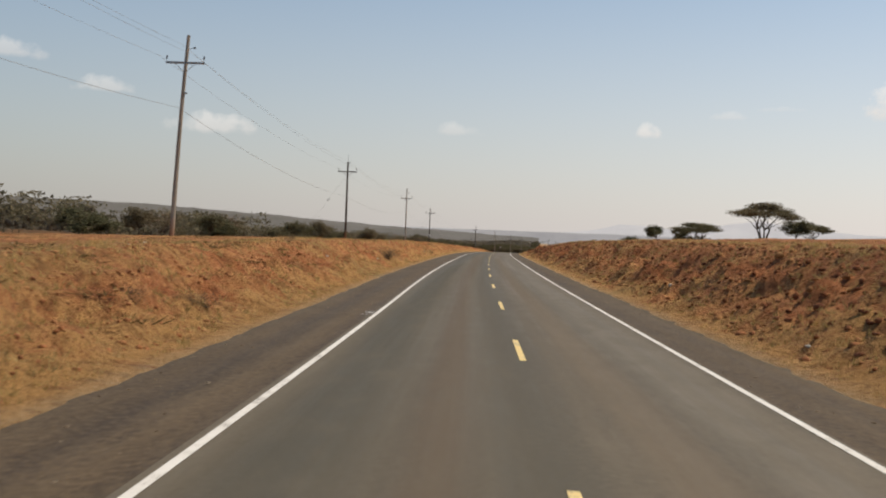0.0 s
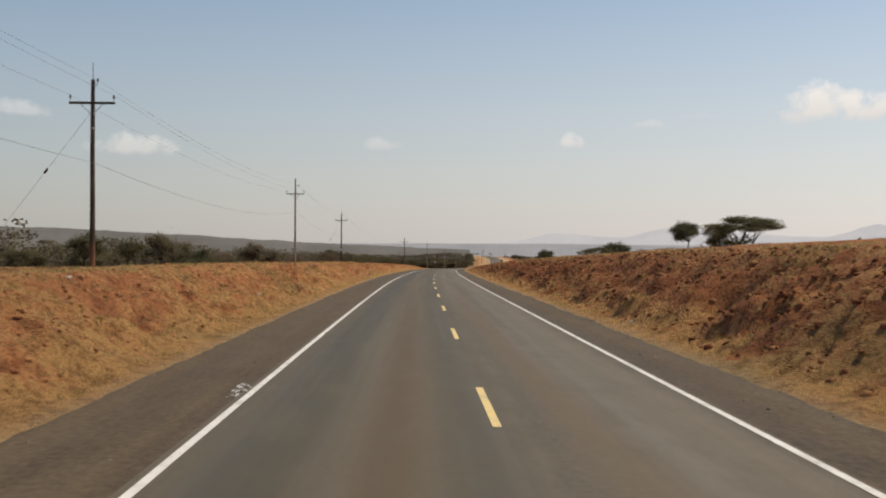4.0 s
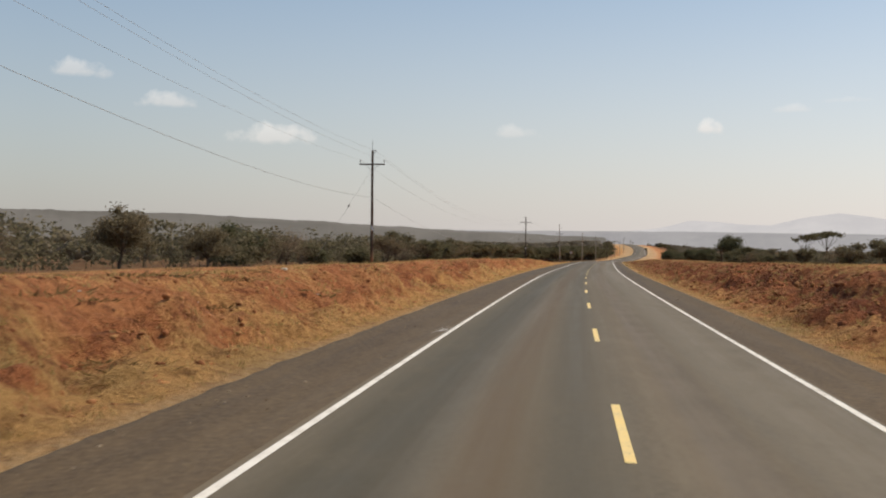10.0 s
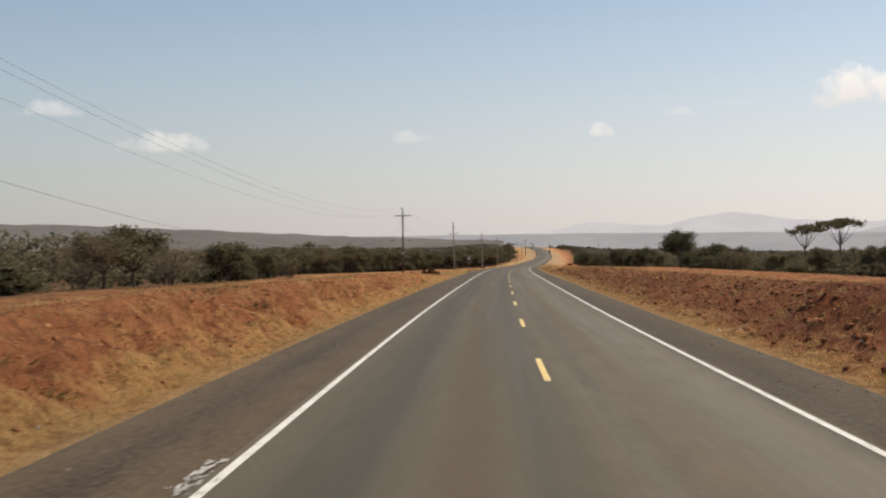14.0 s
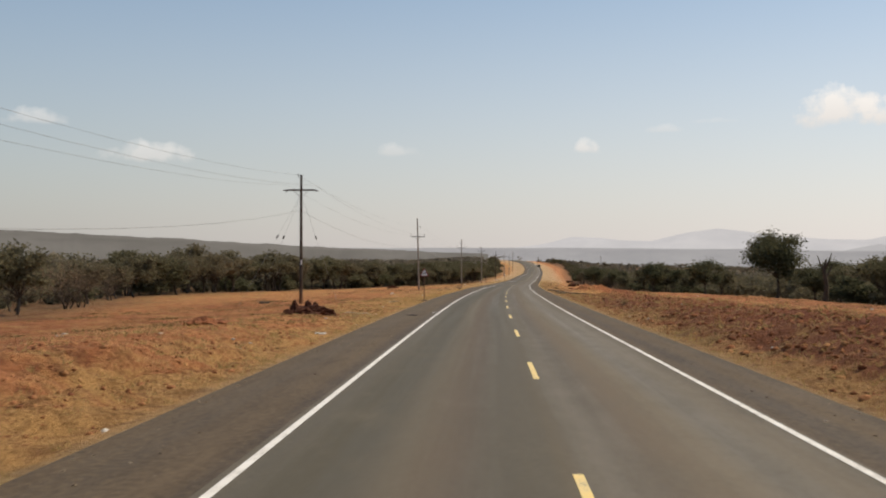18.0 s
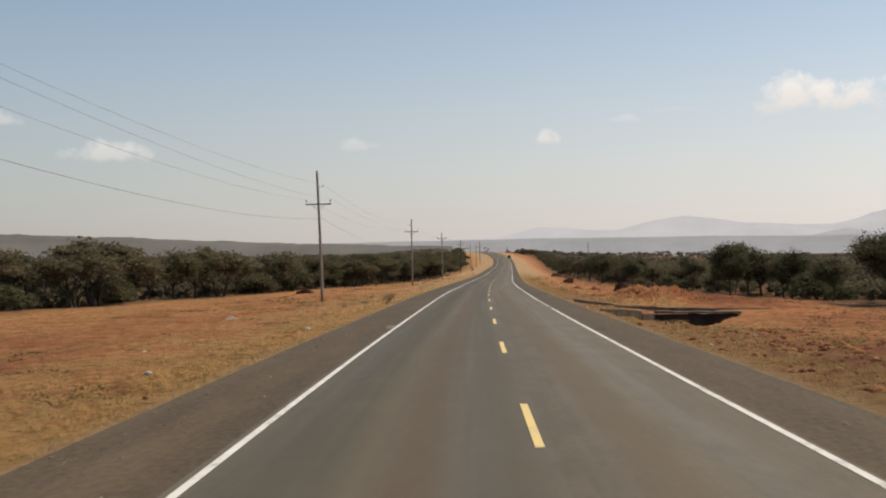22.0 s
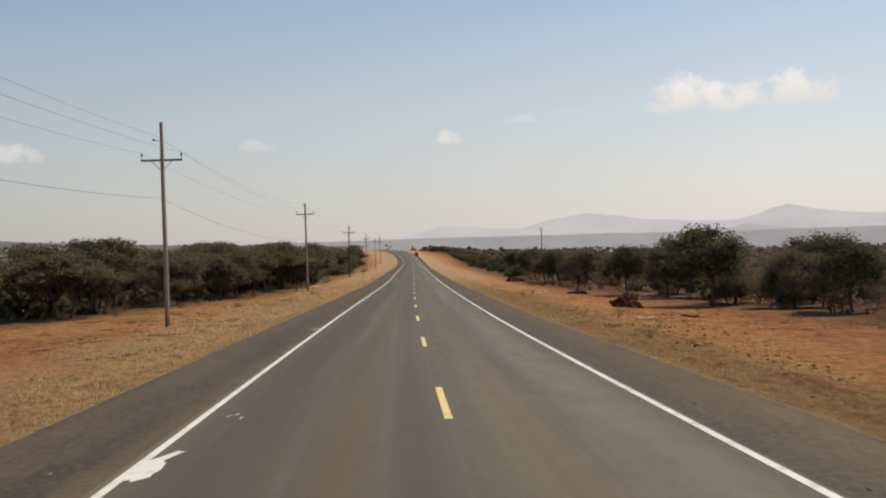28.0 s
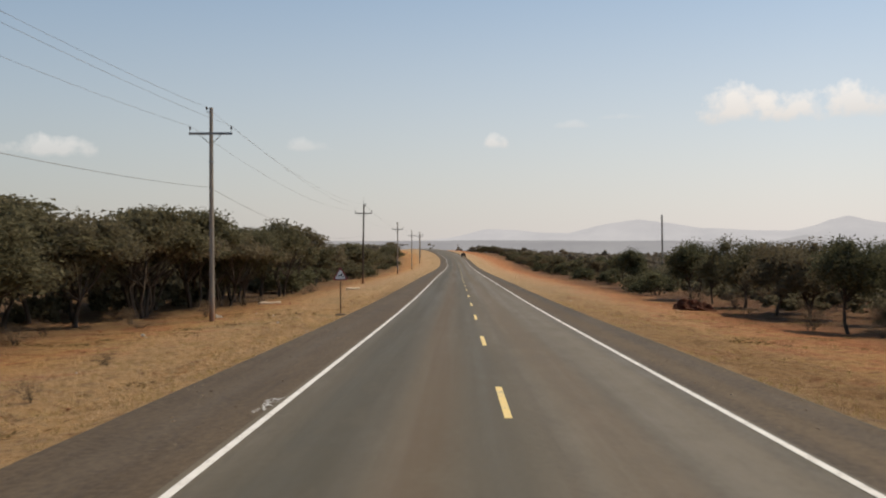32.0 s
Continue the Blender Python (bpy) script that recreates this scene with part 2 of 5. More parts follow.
def bark_material(name, a, b):
    m = Mat(name, 0.9, 0.2)
    n = m.noise(14.0, 5.0, 0.65, "Object", (1, 1, 0.2))
    m.colour(m.mix(m.ramp(n, 0.3, 0.7), a, b))
    m.bump(n, 0.7, 0.03)
    return m.m


def wood_pole_material(name, a, b):
    m = Mat(name, 0.85, 0.25)
    n = m.noise(9.0, 5.0, 0.6, "Object", (1, 1, 0.05))
    k = m.noise(0.8, 3.0)
    c = m.mix(m.ramp(n, 0.3, 0.7), a, b)
    up = m.t.nodes.new("ShaderNodeSeparateXYZ")
    m.t.links.new(m.c.outputs["Object"], up.inputs[0])
    splash = m.ramp(m.math("ADD", up.outputs[2], m.math("MULTIPLY", n, 0.8)), 0.9, 2.0, 0.75, 0.0)
    c = m.mix(m.math("MULTIPLY", m.ramp(k, 0.45, 0.7), 0.2), c, (0.30, 0.26, 0.21))
    m.colour(m.mix(splash, c, (0.24, 0.105, 0.05)))
    m.bump(n, 0.5, 0.015)
    return m.m


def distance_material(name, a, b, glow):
    """Far ranges: the haze in front of them is painted in as glowing colour."""
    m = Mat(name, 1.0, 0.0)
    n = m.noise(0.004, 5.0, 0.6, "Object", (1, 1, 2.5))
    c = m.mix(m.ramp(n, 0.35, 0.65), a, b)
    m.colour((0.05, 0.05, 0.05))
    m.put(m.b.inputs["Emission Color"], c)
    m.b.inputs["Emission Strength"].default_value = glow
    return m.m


SOIL = soil_material()
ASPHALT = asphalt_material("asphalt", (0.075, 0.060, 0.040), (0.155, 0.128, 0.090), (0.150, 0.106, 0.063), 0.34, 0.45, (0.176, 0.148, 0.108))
SHOULDER = asphalt_material("shoulder_chippings", (0.030, 0.019, 0.010), (0.122, 0.085, 0.047), (0.150, 0.100, 0.055), 0.35, 0.15, (0.135, 0.104, 0.066), 0.09, 8.0)
WHITE = paint_material("white_road_paint", (0.74, 0.71, 0.66), (0.62, 0.58, 0.52), 0.03)
YELLOW = paint_material("yellow_road_paint", (0.74, 0.54, 0.20), (0.68, 0.53, 0.26), 0.03)
CHALK = paint_material("chalk_paint", (0.60, 0.58, 0.54), (0.42, 0.40, 0.37), 0.10)
LEAF = leaf_material("acacia_leaf", (0.105, 0.095, 0.053), (0.172, 0.152, 0.089), (0.195, 0.155, 0.100))
LEAF_DARK = leaf_material("evergreen_leaf", (0.082, 0.082, 0.046), (0.145, 0.138, 0.078), (0.16, 0.135, 0.08))
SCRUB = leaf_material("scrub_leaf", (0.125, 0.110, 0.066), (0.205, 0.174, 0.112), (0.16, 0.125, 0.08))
# paler copy of the scrub leaf, with distance haze put into the colour
HAZED_SCRUB = leaf_material("hazed_scrub_leaf", (0.165, 0.148, 0.110), (0.240, 0.214, 0.165), (0.20, 0.165, 0.12))
TWIG = leaf_material("dry_twig", (0.15, 0.105, 0.07), (0.26, 0.19, 0.125), (0.19, 0.12, 0.075))
GRASS = leaf_material("dry_grass_blade", (0.42, 0.28, 0.10), (0.60, 0.44, 0.21), (0.36, 0.26, 0.10))
BARK = bark_material("acacia_bark", (0.05, 0.036, 0.026), (0.12, 0.088, 0.062))
TUSSOCK = leaf_material("brown_tussock", (0.12, 0.080, 0.038), (0.30, 0.200, 0.090), (0.24, 0.16, 0.075))
DUSTY_SLAB = speckled("dusty_concrete_slab", (0.17, 0.105, 0.062), (0.25, 0.165, 0.104), 0.9, 0.95, 0.4, 0.02)
POLE_GREY = wood_pole_material("weathered_pole", (0.22, 0.185, 0.15), (0.34, 0.29, 0.235))
POLE_DARK = wood_pole_material("creosoted_pole", (0.035, 0.024, 0.017), (0.085, 0.055, 0.037))
STEEL = speckled("galvanised_steel", (0.22, 0.22, 0.22), (0.34, 0.34, 0.33), 6.0, 0.5, 0.1, 0.004, 0.5, metal=0.6)
PORCELAIN = speckled("brown_porcelain", (0.035, 0.022, 0.018), (0.07, 0.045, 0.035), 8.0, 0.3, 0.05, 0.004, 0.5)
CABLE = speckled("aluminium_conductor", (0.20, 0.20, 0.20), (0.30, 0.30, 0.29), 20.0, 0.55, 0.1, 0.002, 0.4)
CONCRETE = speckled("stained_concrete", (0.095, 0.068, 0.045), (0.20, 0.152, 0.105), 1.6, 0.92, 0.5, 0.03)
CLOD = speckled("red_clod", (0.16, 0.058, 0.030), (0.36, 0.145, 0.066), 3.0, 0.95, 0.8, 0.06, 0.1)
HUMMOCK = island_material("earth_hummock", (0.14, 0.050, 0.025), (0.31, 0.122, 0.055), (0.42, 0.225, 0.090))
PALE_HUMMOCK = island_material("straw_hummock", (0.22, 0.085, 0.040), (0.43, 0.182, 0.080), (0.50, 0.275, 0.115))
CHIPS = island_material("loose_chips", (0.10, 0.075, 0.052), (0.24, 0.18, 0.12), (0.42, 0.35, 0.26))
DARK_CLOD = speckled("dark_clod", (0.045, 0.019, 0.013), (0.12, 0.047, 0.026), 3.0, 0.95, 0.8, 0.06, 0.1)
# near-black concrete: the shade inside the culvert is put into its base colour
SHADE_CONCRETE = speckled("concrete_shade_colour", (0.012, 0.010, 0.008), (0.040, 0.031, 0.024), 1.3, 0.9, 0.5, 0.03)
STONE = speckled("pale_stone", (0.42, 0.37, 0.30), (0.66, 0.60, 0.52), 5.0, 0.9, 0.5, 0.03)
LOG = bark_material("weathered_log", (0.46, 0.35, 0.24), (0.66, 0.54, 0.40))
RUST = bark_material("rusty_steel", (0.16, 0.09, 0.055), (0.28, 0.17, 0.10))
SIGN_RED = speckled("sign_red", (0.20, 0.045, 0.040), (0.28, 0.065, 0.055), 4.0, 0.45, 0.05, 0.002, 0.5)
SIGN_WHITE = speckled("sign_white", (0.66, 0.66, 0.64), (0.76, 0.76, 0.74), 4.0, 0.45, 0.05, 0.002, 0.5)
SIGN_BLACK = speckled("sign_black", (0.02, 0.02, 0.02), (0.035, 0.035, 0.035), 4.0, 0.5, 0.05, 0.002)
PLASTIC = speckled("white_plastic", (0.70, 0.70, 0.69), (0.82, 0.82, 0.81), 9.0, 0.5, 0.4, 0.02, 0.4)
CAR_PAINT = speckled("dark_car_paint", (0.03, 0.022, 0.022), (0.05, 0.038, 0.036), 2.0, 0.35, 0.02, 0.002, 0.5)
RUBBER = speckled("tyre_rubber", (0.02, 0.02, 0.02), (0.04, 0.037, 0.034), 12.0, 0.85, 0.1, 0.004)
GLASS = speckled("car_glass", (0.02, 0.024, 0.027), (0.03, 0.034, 0.037), 3.0, 0.08, 0.0, 0.001, 0.6)
LAMP_RED = speckled("tail_lamp_lens", (0.25, 0.012, 0.01), (0.32, 0.02, 0.015), 8.0, 0.2, 0.0, 0.001, 0.6)
# ---- the line of the road ----
KNOTS = [-30, 5, 40, 75, 110, 145, 180, 215, 250, 285, 320, 355, 390, 425, 460, 495, 530, 565, 600, 635, 670, 705, 740, 770, 850, 930, 1010, 1090, 1170, 1250, 1300]
HEADING = [2.67, 2.35, 2.02, 2.75, 3.06, 3.23, 3.82, 4.26, 4.64, 5.15, 5.86, 5.99, 6.14, 6.65, 7.29, 7.62, 8.16, 8.39, 9.02, 9.23, 9.23, 9.12, 9.04, 9.05, 9.24, 9.0, 8.17, 5.9, 3.17, 1.77, 1.11]
GRADE = [-0.83, -0.57, -0.28, -0.45, -0.48, -0.59, -0.72, -0.83, -0.89, -0.97, -1.01, -1.01, -1.09, -1.11, -1.33, -1.25, -1.38, -1.33, -1.15, -1.09, -1.0, -0.67, -0.61, -0.6, -0.64, -0.17, 0.91, 1.34, 0.98, 0.4, -0.8]
AXIS_S = np.arange(-30.0, 1301.0)
_h, _g = np.radians(np.interp(AXIS_S, KNOTS, HEADING)), np.radians(np.interp(AXIS_S, KNOTS, GRADE))


def _sum(a):
    out = np.concatenate([[0.0], np.cumsum((a[1:] + a[:-1]) / 2)])
    return out - out[30]


AXIS_X, AXIS_Y, AXIS_Z = _sum(np.sin(_h)), _sum(np.cos(_h)), _sum(_g)


def axis(s):
    """Centre line: x, y, z and heading at s metres along the road, straight on past its ends."""
    s = np.asarray(s, float)
    c = np.clip(s, -30, 1300)
    h = np.interp(c, AXIS_S, _h)
    over = s - c
    return np.interp(c, AXIS_S, AXIS_X) + over * np.sin(h), np.interp(c, AXIS_S, AXIS_Y) + over * np.cos(h), np.interp(c, AXIS_S, AXIS_Z), h


def road_point(s, lat, up=0.0):
    x, y, z, h = axis(s)
    return np.stack(np.broadcast_arrays(x + lat * np.cos(h), y - lat * np.sin(h), z + up), -1)


def _hash(ix, iy, seed):
    n = (ix.astype(np.int64) * 374761393 + iy.astype(np.int64) * 668265263 + seed * 974634777) & 0x7FFFFFFF
    n = ((n ^ (n >> 13)) * 1274126177) & 0x7FFFFFFF
    return ((n ^ (n >> 16)) & 0xFFFF) / 65535.0


def value_noise(x, y, seed=0):
    ix, iy = np.floor(x), np.floor(y)
    fx, fy = x - ix, y - iy
    fx, fy = fx * fx * (3 - 2 * fx), fy * fy * (3 - 2 * fy)
    a, b = _hash(ix, iy, seed), _hash(ix + 1, iy, seed)
    c, d = _hash(ix, iy + 1, seed), _hash(ix + 1, iy + 1, seed)
    return (a * (1 - fx) + b * fx) * (1 - fy) + (c * (1 - fx) + d * fx) * fy - 0.5


def fbm(x, y, seed=0, octaves=4):
    return sum(value_noise(x * 2.03**k, y * 2.03**k, seed + 17 * k) * 0.5**k for k in range(octaves))


# cross-sections: heights over the road's crown at these distances from the centre line
LEFT_AT = [5.45, 6.4, 9.8, 17.0, 40.0, 120.0]
LEFT = [
    (-30, 0.08, 1.6, 1.5, 1.2, 2.0), (20, 0.08, 1.62, 1.5, 1.2, 1.5), (58, 0.08, 1.75, 1.6, 1.1, 1.2), (130, 0.08, 1.75, 1.5, 0.9, 1.0), (188, 0.08, 1.58, 1.2, 0.6, 0.5), (227, 0.06, 1.4, 1.0, 0.3, 0.0), (286, 0.0, 1.3, 0.7, 0.0, 0.0),
    (350, -0.05, 0.92, 0.5, -0.3, -0.5), (400, -0.1, 0.05, -0.3, -0.8, -1.0), (450, -0.12, -0.35, -0.7, -1.0, -1.2), (700, -0.12, -0.5, -0.95, -1.1, -1.2),
]
RIGHT_AT = [4.95, 6.0, 10.2, 17.0, 40.0, 120.0]
RIGHT = [
    (-30, 0.1, 2.3, 2.4, 2.8, 2.0), (46, 0.1, 2.4, 2.6, 3.2, 2.0), (65, 0.1, 2.55, 2.8, 3.5, 2.0), (120, 0.1, 2.45, 2.9, 4.0, 2.5), (151, 0.1, 2.2, 2.7, 4.0, 2.0),
    (200, 0.05, 1.85, 2.4, 3.8, 2.0), (228, 0.0, 1.55, 1.7, 2.0, 0.5), (250, 0.0, 1.5, 1.4, 0.6, 0.0), (285, -0.05, 1.25, 1.0, 0.0, -0.5), (353, -0.05, 0.95, 0.85, -0.5, -0.8),
    (376, -0.05, 0.95, 0.8, -0.6, -0.9), (400, -0.1, 0.75, 0.6, -0.8, -1.0), (435, -0.1, 0.5, 0.4, -1.0, -1.2), (460, -0.12, -0.1, -0.4, -1.1, -1.2), (470, -0.15, -0.6, -0.75, -1.1, -1.2), (487, -0.15, -0.6, -0.85, -1.2, -1.3),
    (500, -0.15, -0.35, -0.85, -1.2, -1.3), (520, -0.15, -0.5, -1.0, -1.25, -1.3), (531, -0.15, -0.85, -1.55, -1.4, -1.3), (545, -0.15, -0.7, -1.2, -1.3, -1.3), (620, -0.15, -0.55, -1.0, -1.2, -1.3), (700, -0.15, -0.6, -1.05, -1.2, -1.3),
]


def section(s, away, places, table):
    table = np.array(table, float)
    cols = [np.full_like(s, -0.035)] + [np.interp(s, table[:, 0], table[:, k]) for k in range(1, table.shape[1])]
    out = cols[-1].copy()
    for k in range(len(places) - 1):
        f = np.clip((away - places[k]) / (places[k + 1] - places[k]), 0, 1)
        sel = (away >= places[k]) & (away <= places[k + 1])
        out = np.where(sel, cols[k] * (1 - f) + cols[k + 1] * f, out)
    return out


def land(s, lat):
    """Height of the ground at s along and lat across the road (left is negative)."""
    s, lat = np.broadcast_arrays(np.asarray(s, float), np.asarray(lat, float))
    away = np.abs(lat)
    left = lat < 0
    rel = np.where(left, section(s, away, LEFT_AT, LEFT), section(s, away, RIGHT_AT, RIGHT))
    edge = np.where(left, 5.45, 4.95)
    under = away < edge
    rel = np.where(under, -0.05 - 0.25 * np.clip((edge - away) / 1.0, 0, 1), rel)
    crest = np.where(left, 9.8, 10.2)
    tall = np.abs(np.where(left, np.interp(s, [r[0] for r in LEFT], [r[2] for r in LEFT]), np.interp(s, [r[0] for r in RIGHT], [r[2] for r in RIGHT])))
    face = np.clip((away - edge - 0.5) / 1.6, 0, 1) * np.clip((crest + 0.1 - away) / 1.6, 0, 1)
    rough = np.where(left, np.interp(s, [60, 170], [0.50, 0.60]), np.interp(s, [70, 150, 250, 310], [0.50, 0.58, 0.50, 0.26])) * np.clip(tall / 1.0, 0.12, 1.0)
    # hummocks of earth and grass, drawn out down the slope
    slant = s + 0.8 * away
    hummock = np.maximum(0, value_noise(slant * 0.9, away * 1.25, 41) + 0.15) + 0.7 * np.maximum(0, value_noise(slant * 1.6, away * 2.0, 43) + 0.1) + 0.55 * np.maximum(0, value_noise(slant * 1.35 + 40, away * 2.6, 47) + 0.02)
    gully = np.maximum(0, 0.2 - np.abs(fbm(slant * 0.5, away * 0.55, 45, 3))) * 2.0
    lumps = fbm(s * 0.4, lat * 0.5, 3) * 0.8 + hummock * 1.05 - gully * 0.8
    rel = rel + face * rough * (lumps - 0.46) * 1.35
    off = np.clip((away - edge) / 1.2, 0, 1)
    rel = rel + off * (fbm(s * 0.16, lat * 0.16, 5) * 0.22 * np.clip((away - edge) / 8, 0.15, 1) + fbm(s * 1.1, lat * 1.1, 6, 3) * 0.10)
    rel = rel + np.where(under, 0, (1 - off) * (0.012 + 0.035 * fbm(s * 0.8, lat * 2.0, 8, 3)))
    # culvert pit and the track over it
    bed = np.clip((s - 473.0) / 4.0, 0, 1) * np.clip((487.1 - s) / 0.3, 0, 1) * np.clip((2.9 - np.abs(lat - 12.0 + (487 - s) * 0.36)) / 1.5, 0, 1)
    rel = rel * (1 - bed) - 2.1 * bed
    dip = np.clip((s - 478.0) / 3.0, 0, 1) * np.clip((485.5 - s) / 1.0, 0, 1) * np.clip((lat - 6.2) / 0.8, 0, 1) * np.clip((10.5 - lat) / 1.5, 0, 1)
    rel = rel - 0.22 * dip
    spoil = np.clip((s - 495.5) / 4.0, 0, 1) * np.clip((526 - s) / 9.0, 0, 1) * np.clip((lat - 8.5) / 4.0, 0, 1) * np.clip((27 - lat) / 8.0, 0, 1)
    rel = rel + spoil * (0.45 + 1.5 * np.maximum(-0.2, fbm(s * 0.7, lat * 0.7, 9, 4)) * np.clip((19 - lat) / 6, 0.15, 1))
    track = np.clip((3.4 - np.abs(s - 490.0)) / 0.6, 0, 1) * np.clip((lat - 5.2) / 0.6, 0, 1) * np.clip((30 - lat) / 8, 0, 1)
    rel = rel * (1 - track) + track * (-0.05 - 0.125 * np.clip(away - 5.2, 0, 5.6) + fbm(s * 0.9, lat * 0.9, 4, 2) * 0.03)
    mouth = np.clip((3.2 - np.abs(s - 490.1)) / 0.15, 0, 1) * np.clip((1.4 - np.abs(lat - 12.9)) / 0.25, 0, 1)
    rel = rel * (1 - mouth) - 2.15 * mouth
    far = np.clip((away - 150) / 900, 0, 1)
    past = np.clip((s - 1290) / 800, 0, 1)
    _, _, z, _ = axis(s)
    rel = rel + fbm(s * 0.02, lat * 0.02, 2, 3) * np.clip((away - 30) / 60, 0, 1) * 0.9
    # only the road's own strip climbs at the far end; the land beside it stays low
    beside = np.clip((away - 20) / 60, 0, 1)
    z = z * (1 - beside) + np.minimum(z, np.interp(s, [900, 1000], [0.0, float(axis(930.0)[2])])) * beside
    flat = np.where(left, np.interp(s, [150, 900], [14.0, -14.0]), -60.0) - 4.0 * past
    mixed = np.maximum(far * 0.9, past * 0.95)
    return (z + rel) * (1 - mixed) + flat * mixed


MEAN_H = radians(6.0)


def ground_point(s, lat):
    """Ground columns run at one angle to the road's mean course."""
    x, y, _, _ = axis(s)
    return np.stack(np.broadcast_arrays(x + lat * np.cos(MEAN_H), y - lat * np.sin(MEAN_H), land(s, lat)), -1)


def on_ground(s, lat, sink=0.0):
    p = road_point(float(s), float(lat))
    # the same spot in the ground's own columns
    dh = float(axis(float(s))[3]) - MEAN_H
    p[2] = float(land(float(s) - float(lat) * math.sin(dh), float(lat) * math.cos(dh))) - sink
    return p


# ---- mesh helpers ----


def mesh_of(name, verts, faces, material, smooth=False):
    me = bpy.data.meshes.new(name)
    me.from_pydata([tuple(v) for v in verts], [], [tuple(f) for f in faces])
    me.materials.append(material)
    if smooth:
        me.polygons.foreach_set("use_smooth", [True] * len(me.polygons))
    me.update()
    return me


def fast_mesh(name, verts, quads, material, smooth=False):
    """A mesh from numpy arrays of vertices and of faces with equal corner counts."""
    me = bpy.data.meshes.new(name)
    verts, quads = np.asarray(verts, np.float32), np.asarray(quads, np.int32)
    k = quads.shape[1]
    me.vertices.add(len(verts))
    me.vertices.foreach_set("co", verts.ravel())
    me.loops.add(quads.size)
    me.loops.foreach_set("vertex_index", quads.ravel())
    me.polygons.add(len(quads))
    me.polygons.foreach_set("loop_start", np.arange(0, quads.size, k, dtype=np.int32))
    me.polygons.foreach_set("loop_total", np.full(len(quads), k, np.int32))
    if smooth:
        me.polygons.foreach_set("use_smooth", np.ones(len(quads), bool))
    me.materials.append(material)
    me.update(calc_edges=True)
    return me


def part(name, bm, material, parent, label=""):
    me = bpy.data.meshes.new(name)
    bm.to_mesh(me)
    bm.free()
    me.materials.append(material)
    ob = new(name, me)
    ob.parent = parent
    return tagged(ob, label)


def mesh_part(name, me, parent, label=""):
    ob = new(name, me)
    ob.parent = parent
    return tagged(ob, label)


def thing(name, m, label, category, group="", kind=""):
    ob = new(name)
    ob.empty_display_size = 0.2
    ob.matrix_basis = m
    return tagged(ob, label, category, group, kind)


def bm_box(sx, sy, sz, at=(0, 0, 0), turn=None, bevel=0.0, bm=None):
    bm = bm or bmesh.new()
    got = bmesh.ops.create_cube(bm, size=1.0)["verts"]
    m = Matrix.Translation(at) @ (turn or Matrix()) @ Matrix.Diagonal((sx, sy, sz, 1))
    bmesh.ops.transform(bm, matrix=m, verts=got)
    if bevel:
        edges = {e for v in got for e in v.link_edges}
        bmesh.ops.bevel(bm, geom=list(edges), offset=bevel, segments=2, affect="EDGES")
    return bm


def bm_tube(a, b, r0, r1, sides=10, bm=None, cap=True):
    bm = bm or bmesh.new()
    a, b = Vector(a), Vector(b)
    m = Matrix.Translation((a + b) / 2) @ (b - a).to_track_quat("Z", "Y").to_matrix().to_4x4()
    bmesh.ops.create_cone(bm, cap_ends=cap, segments=sides, radius1=r0, radius2=r1, depth=(b - a).length, matrix=m)
    return bm


def tube_arrays(path, radii, sides, verts, faces):
    """Adds a tapered tube along a path to lists of vertices and quads."""
    path = [Vector(p) for p in path]
    start = len(verts)
    q = last = None
    for i, p in enumerate(path):
        d = (path[min(i + 1, len(path) - 1)] - path[max(i - 1, 0)]).normalized()
        q = d.to_track_quat("Z", "Y") if q is None else last.rotation_difference(d) @ q
        last = d
        for k in range(sides):
            a = 2 * math.pi * k / sides
            verts.append(p + q @ Vector((math.cos(a) * radii[i], math.sin(a) * radii[i], 0)))
    for i in range(len(path) - 1):
        for k in range(sides):
            n = (k + 1) % sides
            faces.append((start + i * sides + k, start + i * sides + n, start + (i + 1) * sides + n, start + (i + 1) * sides + k))


def strip(name, s, lat0, lat1, up, material, across=1):
    """A ribbon along the road between two offsets, with UV in metres."""
    s = np.asarray(s, float)
    lats = np.linspace(lat0, lat1, across + 1)
    v = np.concatenate([road_point(s, l, up - 0.02 * abs(l) / 3.5 * 0.6) for l in lats])
    n = len(s)
    q = np.concatenate([np.stack([np.arange(n - 1) + k * n, np.arange(n - 1) + (k + 1) * n, np.arange(1, n) + (k + 1) * n, np.arange(1, n) + k * n], 1) for k in range(across)])
    me = fast_mesh(name, v, q, material)
    uv = np.concatenate([np.stack([np.full(n, l), s], 1) for l in lats])
    layer = me.uv_layers.new(name="road")
    layer.data.foreach_set("uv", uv[q.ravel()].astype(np.float32).ravel())
    return me
# ---- ground ----
# where the bush begins, by metres along the road
LEFT_FRONT = ([-30, 250, 330, 400, 435, 470, 520, 565, 606, 640, 666, 700, 720, 1100], [36, 32, 28, 29, 35, 46, 46, 40, 33, 26, 21.5, 20, 18.5, 23])
RIGHT_FRONT = ([-30, 230, 320, 400, 480, 537, 600, 640, 700, 760, 1100], [45, 36, 32, 30, 29, 27, 23, 21, 19.5, 19, 23])


